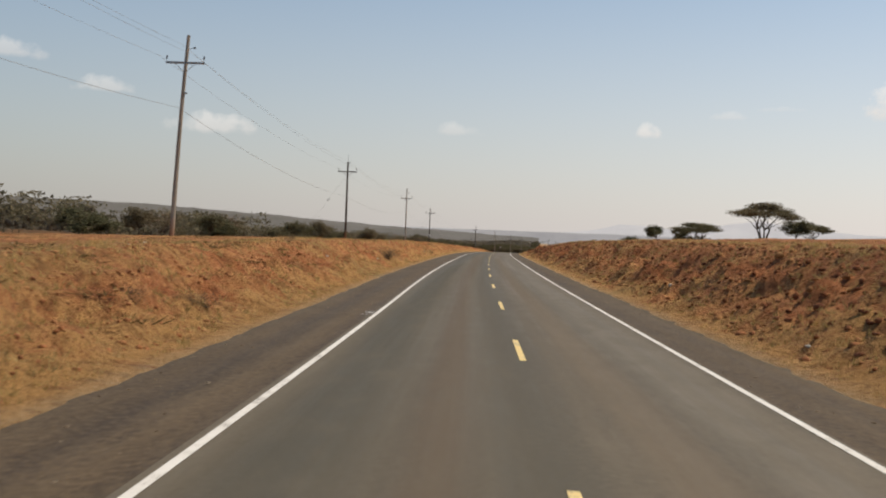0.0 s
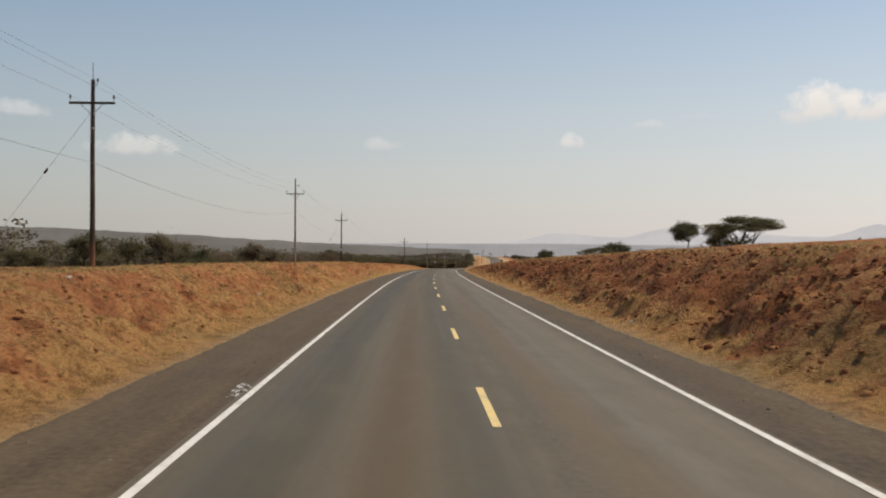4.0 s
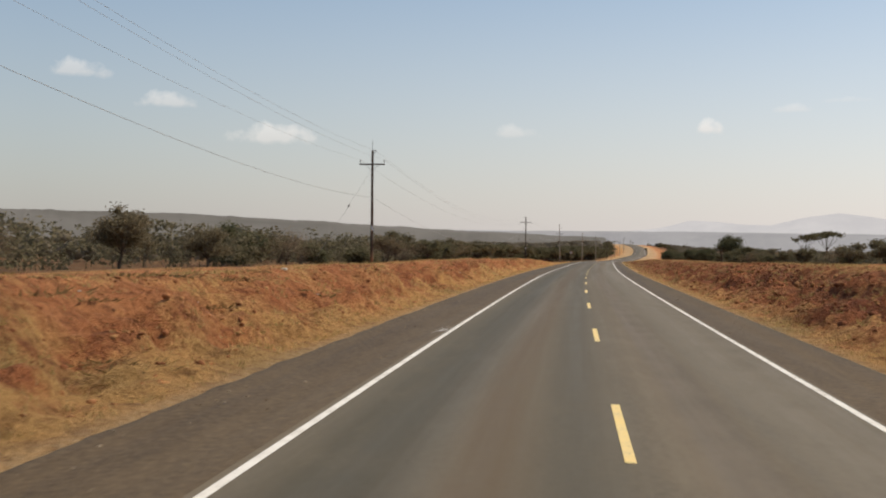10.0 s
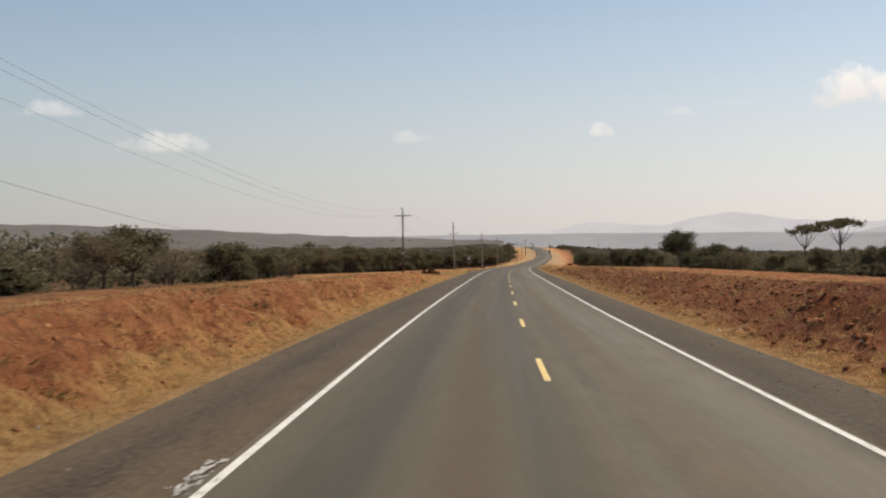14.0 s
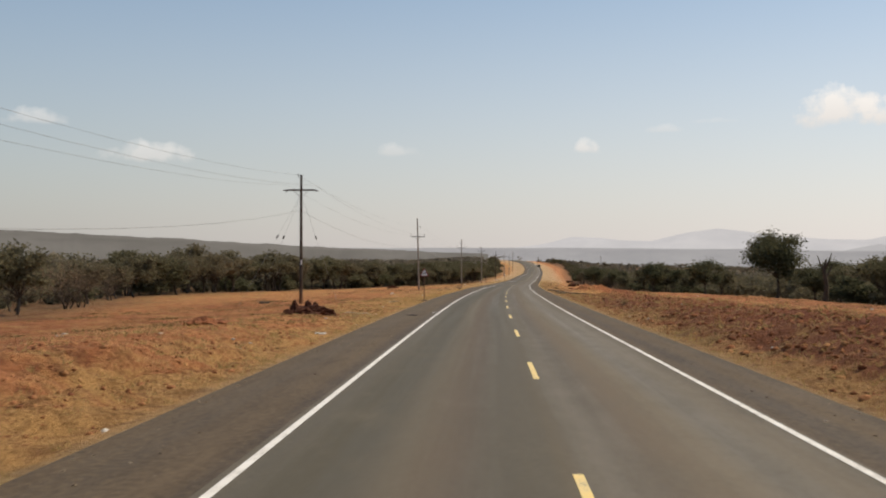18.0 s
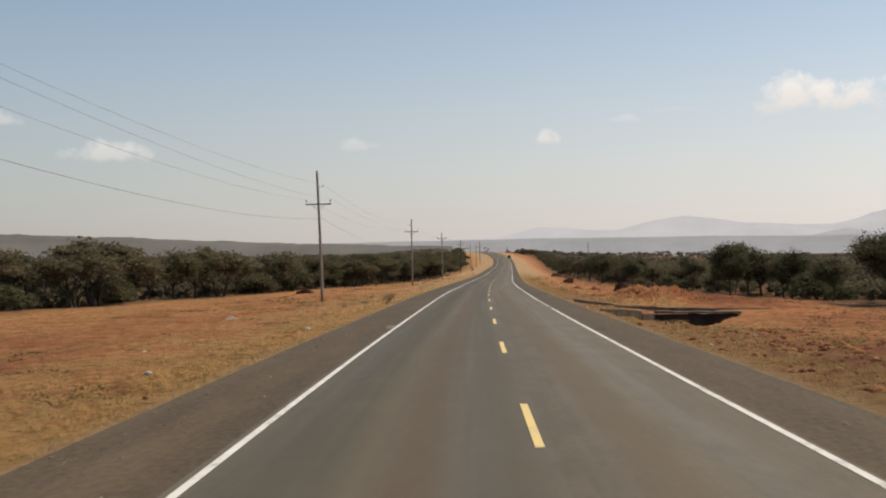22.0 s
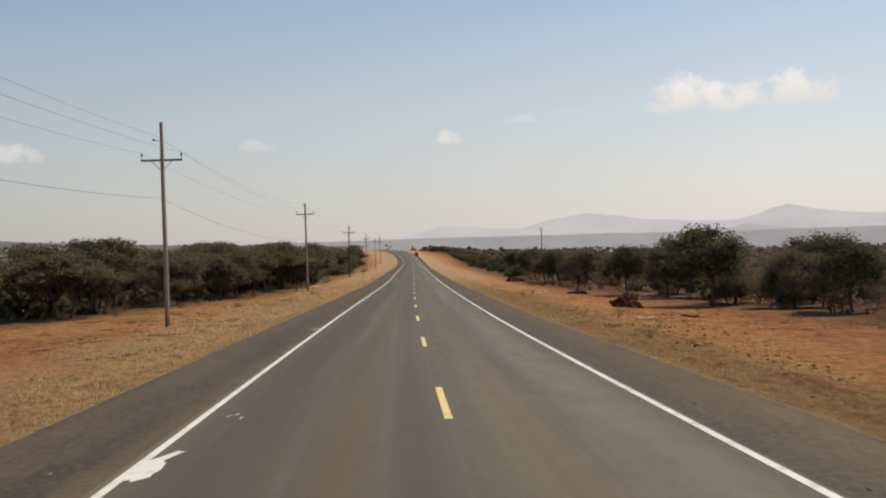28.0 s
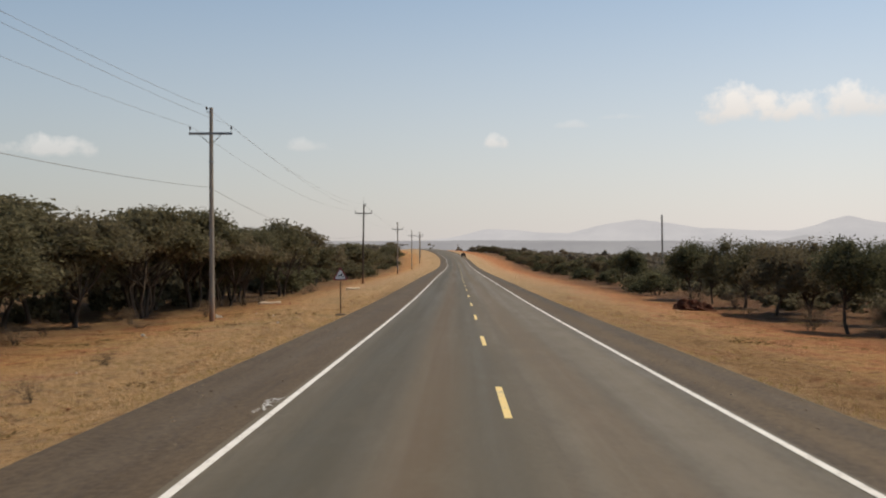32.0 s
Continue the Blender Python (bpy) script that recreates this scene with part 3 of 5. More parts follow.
def build_ground():
    rows = np.concatenate([-np.geomspace(3000, 60, 14), np.arange(-50, -8, 3.0), np.arange(-8, 486, 0.36), np.arange(486, 494.5, 0.15), np.arange(494.5, 720, 0.4), np.arange(720, 1010, 2.5), np.geomspace(1012, 4700, 34)])
    side = np.concatenate([np.arange(4.4, 6.0, 0.35), np.arange(6.0, 11.0, 0.24), np.arange(11.1, 16, 0.35), np.arange(16.2, 30, 1.3), np.arange(31, 80, 6.0), np.geomspace(86, 4300, 16)])
    cols = np.concatenate([-side[::-1], [0.0], side])
    s, lat = np.meshgrid(rows, cols, indexing="ij")
    p = ground_point(s, lat).reshape(-1, 3)
    n, k = len(rows), len(cols)
    i = np.arange((n - 1) * (k - 1))
    a = i // (k - 1) * k + i % (k - 1)
    me = fast_mesh("ground", p, np.stack([a, a + 1, a + k + 1, a + k], 1), SOIL, True)
    away, left = np.abs(lat), lat < 0
    edge = np.where(left, 5.45, 4.95)
    crest = np.where(left, 9.8, 10.2)
    cut = np.where(left, np.interp(s, [300, 420], [1, 0]), np.interp(s, [440, 470], [1, 0]))
    face = np.clip((away - edge - 0.8) / 1.4, 0, 1) * np.clip((crest + 1.5 - away) / 1.0, 0, 1) * cut
    verge = np.clip(1 - (away - edge - 0.5) / np.interp(s, [330, 450], [2.4, 5.5]), 0, 1)
    ruddy = np.where(left, np.interp(s, [165, 235, 330], [0.0, 1.0, 1.0]), 0.0)
    straw = np.where(left, 0.50 + np.interp(s, [400, 480, 600, 650], [0, 0.05, 0.05, 0.18]), 0.42 + np.interp(s, [450, 490, 640], [0, 0.14, 0.10]) * np.clip((13 - away) / 3, 0, 1)) + 0.42 * verge - face * np.where(left, 0.10 + 0.16 * ruddy, np.interp(s, [60, 150], [0.06, 0.28]))
    orange = np.where(left, np.interp(s, [240, 330, 430, 520, 700], [0.0, 0.55, 0.65, 0.50, 0.28]), np.interp(s, [200, 360, 700], [0.3, 0.5, 0.45])) * np.clip((away - np.interp(s, [400, 480], [10.5, 13.0])) / 3.0, 0, 1) * np.clip((36 - away) / 12, 0, 1)
    red = np.where(left, 0.20 + 0.30 * ruddy, np.interp(s, [60, 150], [0.22, 0.74])) * face + orange * 0.55 + 0.04
    rim = np.exp(-(((away - crest - 0.8) / 1.1) ** 2)) * np.interp(s, [230, 300], [1, 0])
    straw = straw - 0.28 * orange + 0.35 * rim
    red = red * (1 - 0.6 * rim)
    dug = np.clip((s - 496) / 4, 0, 1) * np.clip((545 - s) / 10, 0, 1) * np.clip((lat - 8.0) / 2.0, 0, 1) * np.clip((24 - lat) / 6, 0, 1)
    straw, red = straw - 0.30 * dug, red + 0.38 * dug
    dusty = np.clip((3.6 - np.abs(s - 490.0)) / 0.6, 0, 1) * (lat > 5.0) * (lat < 40)
    straw, red = straw * (1 - dusty) + 0.32 * dusty, red * (1 - dusty)
    litter = np.clip((away - np.where(left, np.interp(s, *LEFT_FRONT), np.interp(s, *RIGHT_FRONT)) + 6) / 6, 0, 1)
    # darker brown mixed into the right verge from 290 m on
    thin = np.where(left, 0.0, np.interp(s, [290, 350, 500, 640, 720], [0.0, 0.35, 0.55, 0.55, 0.2])) * np.clip((10.5 - away) / 2.5, 0, 1)
    litter = np.maximum(litter, thin)
    dust = np.clip(1 - (away - edge - 0.05) / np.interp(s, [330, 420], [0.6, 1.0]), 0, 1)
    # paler, trodden straw along the last stretch
    dust = np.maximum(dust, np.where(left, np.interp(s, [470, 600, 700, 760], [0.0, 0.5, 0.5, 0.8]), np.interp(s, [640, 740], [0.0, 0.8])) * np.clip((edge + 10.0 - away) / 4.0, 0, 1))
    cover = np.stack([np.clip(straw, 0, 1), np.clip(red, 0, 1), litter, dust], -1).reshape(-1, 4)
    me.attributes.new("cover", "FLOAT_COLOR", "POINT").data.foreach_set("color", cover.astype(np.float32).ravel())
    tagged(new("ground", me), "red laterite ground with dry straw-coloured grass and cut banks", "ground", kind="structure")


build_ground()


def ridge(name, centre, dist, depth, profile, material, label, rough):
    """A far range of hills round an arc, with a broken crest and a back slope."""
    az = np.arange(profile[0][0], profile[-1][0] + 0.01, 0.12)
    top = np.interp(az, [p[0] for p in profile], [p[1] for p in profile])
    top = top + rough * (fbm(az * 0.7, az * 0 + dist, 21, 4) + 0.4 * fbm(az * 3.0, az * 0 + dist, 22, 3))
    verts, n = [], len(az)
    for k, (d, f) in enumerate(((dist - depth, -0.8), (dist - depth * 0.55, 0.45), (dist, 1.0), (dist + depth * 0.6, -0.2))):
        r = d + depth * 0.12 * fbm(az * 0.9, az * 0 + k, 31, 3)
        el = np.radians(np.where(f > 0, top * f + (1 - f) * rough * 0.6 * fbm(az * 1.6, az * 0 + k, 25, 3), f))
        verts.append(np.stack([centre[0] + r * np.sin(np.radians(az)), centre[1] + r * np.cos(np.radians(az)), centre[2] + r * np.tan(el)], -1))
    q = np.concatenate([np.stack([np.arange(n - 1) + k * n, np.arange(1, n) + k * n, np.arange(1, n) + (k + 1) * n, np.arange(n - 1) + (k + 1) * n], 1) for k in range(3)])
    tagged(new(name, fast_mesh(name, np.concatenate(verts), q, material, True)), label, "hills", kind="structure")


# these emission colours hold the haze; the ranges glow by themselves
FAR_RANGE = distance_material("far_range_painted_haze", (0.465, 0.455, 0.472), (0.53, 0.515, 0.525), 1.0)
MID_RANGE = distance_material("mid_range_painted_haze", (0.345, 0.34, 0.36), (0.41, 0.40, 0.41), 1.0)
NEAR_PLAIN = distance_material("plain_painted_haze", (0.265, 0.26, 0.272), (0.325, 0.318, 0.327), 1.0)
LEFT_HILL = distance_material("scrub_hill_painted_haze", (0.092, 0.082, 0.070), (0.138, 0.125, 0.110), 1.0)
MID = (20.0, 320.0, -2.0)
AHEAD = (38.0, 480.0, -4.3)
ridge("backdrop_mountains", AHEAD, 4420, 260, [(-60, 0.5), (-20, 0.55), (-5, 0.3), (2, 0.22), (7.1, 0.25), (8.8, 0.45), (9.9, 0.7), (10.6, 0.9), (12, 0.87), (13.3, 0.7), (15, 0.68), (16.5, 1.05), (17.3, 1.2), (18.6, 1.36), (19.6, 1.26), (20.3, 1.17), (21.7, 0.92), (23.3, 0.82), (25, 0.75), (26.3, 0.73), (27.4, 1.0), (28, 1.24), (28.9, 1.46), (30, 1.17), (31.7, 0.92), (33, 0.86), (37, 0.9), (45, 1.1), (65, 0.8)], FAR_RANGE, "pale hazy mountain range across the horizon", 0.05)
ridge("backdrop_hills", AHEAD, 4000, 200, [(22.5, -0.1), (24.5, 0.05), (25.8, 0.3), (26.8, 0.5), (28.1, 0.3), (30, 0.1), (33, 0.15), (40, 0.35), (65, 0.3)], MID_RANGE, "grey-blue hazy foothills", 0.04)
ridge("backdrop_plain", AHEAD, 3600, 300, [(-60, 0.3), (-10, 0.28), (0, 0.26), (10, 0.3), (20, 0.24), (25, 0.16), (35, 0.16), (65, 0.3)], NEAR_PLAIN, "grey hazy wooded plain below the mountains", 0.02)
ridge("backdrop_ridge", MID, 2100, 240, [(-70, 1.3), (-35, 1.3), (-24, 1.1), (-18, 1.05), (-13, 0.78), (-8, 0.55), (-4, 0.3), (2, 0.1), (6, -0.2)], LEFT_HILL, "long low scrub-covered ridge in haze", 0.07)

# ---- road ----
ROAD_S = np.concatenate([np.arange(-40, 720, 2.0), np.arange(720, 1300, 5.0)])
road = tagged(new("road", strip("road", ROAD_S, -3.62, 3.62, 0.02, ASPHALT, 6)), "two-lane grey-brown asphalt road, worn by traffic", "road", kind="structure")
for name, a, b in (("shoulder", -5.75, -3.62), ("shoulder", 3.62, 5.25)):
    mesh_part(name, strip(name, ROAD_S, a, b, 0.017, SHOULDER, 3), road, "dark coarse chip-sealed shoulder")
mesh_part("edge_line", strip("edge_line", ROAD_S, -3.52, -3.405, 0.026, WHITE), road, "continuous white edge line")
mesh_part("edge_line", strip("edge_line", np.arange(-40, 482.1, 2.0), 3.44, 3.555, 0.026, WHITE), road, "continuous white edge line")
mesh_part("edge_line", strip("edge_line", np.arange(495, 1300, 3.0), 3.44, 3.555, 0.026, WHITE), road, "continuous white edge line")
for k in range(4):
    s0 = 484.0 + 2.75 * k
    mesh_part("edge_line_dash", strip("edge_line_dash", np.linspace(s0, s0 + 1.7, 3), 3.44, 3.555, 0.026, WHITE), road)
for k in range(-4, 88):
    s0 = 18.92 + 14.0 * k
    off = 0.13 + float(np.interp(s0, [0, 150, 195, 240, 290, 380, 440, 555, 600, 645], [0, 0.04, 0.11, 0.04, 0.07, 0.08, 0.12, 0.12, 0.03, -0.05]))
    mesh_part("centre_dash", strip("centre_dash", np.linspace(s0, s0 + 4.0, 5), off, off + 0.12, 0.026, YELLOW), road)


def paint_scrawl(s0, lat0, long, wide, strokes, seed):
    """Broken brush strokes of white survey paint; they cannot be read."""
    r = random.Random(seed)
    verts, faces = [], []
    for _ in range(strokes):
        s1, l1 = s0 + r.uniform(0, long), lat0 + r.uniform(-wide, wide)
        ds, dl, w = r.uniform(-0.3, 0.3), r.uniform(-0.1, 0.1), r.uniform(0.012, 0.03)
        a, b = np.array([s1, l1]), np.array([s1 + ds, l1 + dl])
        nrm = np.array([b[1] - a[1], a[0] - b[0]])
        nrm = nrm / (np.linalg.norm(nrm) + 1e-6) * w
        k = len(verts)
        for q in (a - nrm, a + nrm, b + nrm * 0.6, b - nrm * 0.7):
            verts.append(road_point(q[0], q[1], 0.03 - 0.02 * abs(q[1]) / 3.5 * 0.6 + r.uniform(0, 0.002)))
        faces.append((k, k + 1, k + 2, k + 3))
    mesh_part("survey_paint", mesh_of("survey_paint", verts, faces, CHALK), road, "scrawled white survey paint")


for k, s0 in enumerate((28.5, 92.0, 155.0, 217.0, 276.6, 340.0, 403.0, 465.5, 528.0, 589.0, 650.0)):
    paint_scrawl(s0 - 0.3, -3.70, 1.7, 0.12, 28, k)
for k, (s0, l0) in enumerate(((150.5, 1.2), (179.0, -1.2), (181.5, -0.6), (566, -2.9), (607, -1.2))):
    paint_scrawl(s0, l0, 0.5, 0.2, 4, 40 + k)
paint_scrawl(459.8, -4.6, 3.6, 0.22, 9, 80)
for k, (s0, l0) in enumerate(((504.2, 4.85), (502.6, 4.75), (503.2, 4.95))):
    paint_scrawl(s0, l0, 0.6, 0.1, 5, 60 + k)
# a spill of line paint beside the edge line
blob, r = [], random.Random(3)
for a in range(22):
    t = a / 22 * 2 * math.pi
    blob.append(road_point(561.9 + math.cos(t) * (0.6 + r.uniform(-0.1, 0.15)) + (0.6 if a in (0, 1, 21) else 0), -3.30 + (0.16 if a in (0, 1, 21) else 0) + math.sin(t) * (0.17 + r.uniform(-0.03, 0.05)), 0.031 - 0.012))
mesh_part("paint_spill", mesh_of("paint_spill", blob, [tuple(range(22))], WHITE), road, "spilled white line paint")

# ---- power line ----


def porcelain(height):
    """A pin insulator turned on a lathe."""
    bm = bmesh.new()
    ring = [(0.0, 0.012), (0.45, 0.012), (0.46, 0.055), (0.55, 0.06), (0.58, 0.04), (0.66, 0.065), (0.78, 0.055), (0.82, 0.035), (0.92, 0.045), (1.0, 0.02)]
    last = None
    for h, rad in ring:
        vs = [bm.verts.new((rad * math.cos(a * math.pi / 4), rad * math.sin(a * math.pi / 4), h * height)) for a in range(8)]
        if last:
            for k in range(8):
                bm.faces.new((last[k], last[(k + 1) % 8], vs[(k + 1) % 8], vs[k]))
        last = vs
    bm.faces.new(last)
    return bm


def placed(bm, m):
    bmesh.ops.transform(bm, matrix=m, verts=bm.verts)
    return bm


def power_pole(s, lat, top, arm_drop, dark, spike=0.0, lean=0.0, stays=(), strain=False, tag_plate=False, side=-1, low=4.4):
    base = on_ground(s, lat, 0.15)
    _, _, z, h = axis(float(s))
    tall = float(z) + top - base[2]
    wood = POLE_DARK if dark else POLE_GREY
    tone = "dark creosoted" if dark else "weathered grey"
    ob = thing("power_pole", Matrix.Translation(base) @ Matrix.Rotation(-float(h), 4, "Z"), f"{tone} wooden power pole with crossarm and porcelain insulators", "power pole", "power line poles")
    verts, faces = [], []
    path = [(lean * (k / 6) ** 1.3, 0.03 * math.sin(k * 1.1), tall * k / 6) for k in range(7)]
    tube_arrays(path, [0.155 - 0.055 * k / 6 for k in range(7)], 12, verts, faces)
    faces.append(tuple(range(len(verts) - 12, len(verts))))
    mesh_part("shaft", mesh_of("shaft", verts, faces, wood, False), ob)
    za = tall - arm_drop
    xa = lean * (za / tall) ** 1.3
    mesh_part_at = Matrix.Translation((xa, -0.15, za))
    arm = part("crossarm", placed(bm_box(2.4, 0.1, 0.13, bevel=0.012), mesh_part_at), wood if dark else STEEL, ob, "steel crossarm" if not dark else "timber crossarm")
    for sx in (-1, 1):
        part("brace", bm_tube((xa + sx * 0.62, -0.17, za - 0.04), (xa + sx * 0.08, -0.16, za - 0.55), 0.02, 0.02, 6), STEEL, ob, "flat steel brace")
        if not strain:
            part("insulator", placed(porcelain(0.36), Matrix.Translation((xa + sx * 1.14, -0.15, za + 0.065))), PORCELAIN, ob, "brown porcelain pin insulator")
        else:
            for sy in (-1, 1):
                part("strain_insulator", placed(porcelain(0.6), Matrix.Translation((xa + sx * 1.15, -0.15, za)) @ Matrix.Rotation(radians(-sy * 97), 4, "X") @ Matrix.Rotation(radians(sx * 24), 4, "Y")), PORCELAIN, ob, "brown strain insulator")
            part("jumper_loop", bm_tube((xa + sx * 1.2, 0.35, za - 0.06), (xa + sx * 1.28, -0.7, za - 0.36), 0.012, 0.012, 5), CABLE, ob)
    zp = tall - (arm_drop * 0.48 if arm_drop > 1.6 else 0.25)
    xp = lean * (zp / tall) ** 1.3
    part("side_pin", bm_tube((xp, 0, zp), (xp + side * 0.24, 0, zp - 0.02), 0.018, 0.018, 6), STEEL, ob)
    part("insulator", placed(porcelain(0.34), Matrix.Translation((xp + side * 0.22, 0, zp - 0.02)) @ Matrix.Rotation(radians(side * (72 if arm_drop > 1.6 else 8)), 4, "Y")), PORCELAIN, ob, "brown porcelain pin insulator")
    if spike:
        part("top_pin", bm_tube((xa, 0, tall - 0.3), (xa, 0, tall + spike), 0.03, 0.018, 6), STEEL, ob, "steel top pin")
    part("clamp", bm_tube((xa, 0, tall - arm_drop * 2.1), (xa, 0, tall - arm_drop * 2.1 + 0.09), 0.145, 0.145, 12), STEEL, ob, "steel cable clamp")
    if tag_plate:
        part("number_plate", bm_box(0.13, 0.02, 0.42, (0.05, -0.15, tall * 0.33)), SIGN_WHITE, ob, "blank white plate")
    for gx, gy in stays:
        a, b = Vector((xa, 0, za - 0.35)), Vector((gx, gy, -0.3))
        wire = part("stay_wire", bm_tube(a, b, 0.008, 0.008, 5), CABLE, ob, "steel stay wire")
        mid = a.lerp(b, 0.36)
        part("stay_insulator", bm_tube(mid, a.lerp(b, 0.36 + 0.3 / (b - a).length), 0.06, 0.06, 8), PORCELAIN, wire, "egg-shaped stay insulator")
    across = [road_point(float(s), float(lat) + dx)[:2] for dx in (-1.14, 1.14, side * 0.24, side * 0.12)]
    heights = [base[2] + za + 0.42, base[2] + za + 0.42, base[2] + zp + 0.25, base[2] + tall - low]
    return [Vector((p[0], p[1], hh)) for p, hh in zip(across, heights)]


ends = [
    power_pole(-18, -19.0, 13.2, 1.8, False),
    power_pole(63, -19.35, 13.9, 1.7, False, side=1, lean=0.62),
    power_pole(131, -18.1, 11.4, 1.25, True, spike=0.9, side=1, stays=((-6.0, -1.5),)),
    power_pole(214, -18.3, 12.6, 2.05, False, side=1),
    power_pole(286, -19.7, 11.3, 1.3, True, spike=1.0, side=1, stays=((-5.5, -2.0),), tag_plate=True),
    power_pole(435, -17.0, 10.4, 1.3, True, strain=True, stays=((-4.8, -3.0), (-4.3, 1.5), (2.6, 4.2)), tag_plate=True, low=3.0),
    power_pole(523, -15.2, 11.55, 3.1, False, lean=-0.28, side=1),
    power_pole(611, -14.2, 11.1, 2.2, False, side=-1),
    power_pole(691, -14.2, 11.0, 1.45, False, side=-1),
    power_pole(781, -13.9, 10.4, 1.3, True, spike=0.9, lean=0.2, side=1),
    power_pole(862, -13.6, 10.6, 1.5, False),
    power_pole(930, -13.4, 10.4, 1.5, False),
    power_pole(1005, -13.2, 10.4, 1.5, False),
    power_pole(1085, -13.0, 10.4, 1.5, False),
]
for a, b in zip(ends, ends[1:]):
    for k in range(4):
        verts, faces = [], []
        sag = (a[k] - b[k]).length ** 2 / 7200 * (1.25 if k == 3 else 1.0)
        path = [a[k].lerp(b[k], i / 18) - Vector((0, 0, sag * 4 * (i / 18) * (1 - i / 18))) for i in range(19)]
        tube_arrays(path, [0.011 if k == 3 else 0.007] * 19, 5, verts, faces)
        wire = new("overhead_wire", mesh_of("overhead_wire", verts, faces, CABLE))
        tagged(wire, "sagging bare overhead conductor between two power poles" if k < 3 else "lower insulated cable sagging between two power poles", "overhead wire", "power line wires")


def bare_post(s, lat, top, lean):
    base = on_ground(s, lat, 0.2)
    _, _, z, h = axis(float(s))
    tall = float(z) + top - base[2]
    ob = thing("telephone_pole", Matrix.Translation(base) @ Matrix.Rotation(-float(h), 4, "Z"), "plain grey wooden pole standing among thorn trees", "pole")
    verts, faces = [], []
    tube_arrays([(lean * k / 4, 0, tall * k / 4) for k in range(5)], [0.15 - 0.01 * k for k in range(5)], 10, verts, faces)
    faces.append(tuple(range(len(verts) - 10, len(verts))))
    mesh_part("shaft", mesh_of("shaft", verts, faces, POLE_GREY), ob)
    part("cap", bm_tube((lean, 0, tall - 0.05), (lean, 0, tall + 0.06), 0.13, 0.1, 10), STEEL, ob)
    part("bracket", bm_box(0.3, 0.05, 0.06, (lean - 0.15, 0, tall - 0.5)), STEEL, ob, "short steel bracket")


bare_post(789, 30.0, 9.0, -0.1)

# ---- trees ----


def leaf_sprays(centres, size, rnd, slim=0.45):
    """Small pointed leaf sprays, one at each centre, turned at random but lying rather flat."""
    n = len(centres)
    d = rnd.normal(size=(n, 3))
    d[:, 2] *= 0.55
    d /= np.linalg.norm(d, axis=1, keepdims=True) + 1e-9
    e = np.cross(d, rnd.normal(size=(n, 3)))
    e /= np.linalg.norm(e, axis=1, keepdims=True) + 1e-9
    size = size * rnd.uniform(0.55, 1.3, (n, 1))
    v = np.stack([centres - d * size * 0.7 - e * size * slim, centres - d * size * 0.7 + e * size * slim, centres + d * size], 1).reshape(-1, 3)
    return v, np.arange(3 * n).reshape(n, 3)


def clump_cores(centres, radius, rnd):
    """Ragged dense clumps of foliage inside the sprays: eight-sided lumps of quads."""
    n = len(centres)
    ring = np.array([(math.cos(a), math.sin(a), z) for z, k in ((-0.45, 0), (0.5, 0.5)) for a in [(i + k) * math.pi / 2 for i in range(4)]])
    ends = np.array([(0, 0, -0.95), (0, 0, 1.0)])
    shape = np.concatenate([ring, ends])[None] * rnd.uniform(0.55, 1.25, (n, 10, 1))
    v = (centres[:, None] + shape * radius * rnd.uniform(0.75, 1.2, (n, 1, 1))).reshape(-1, 3)
    q = [(i, (i + 1) % 4, 4 + i, 4 + (i + 3) % 4) for i in range(4)] + [(8, 1, 0, 3), (8, 3, 2, 1), (9, 4, 5, 6), (9, 6, 7, 4)]
    tri = [t for a, b, c, d in q for t in ((a, b, c), (a, c, d))]
    return v, (np.array(tri)[None] + (np.arange(n) * 10)[:, None, None]).reshape(-1, 3)


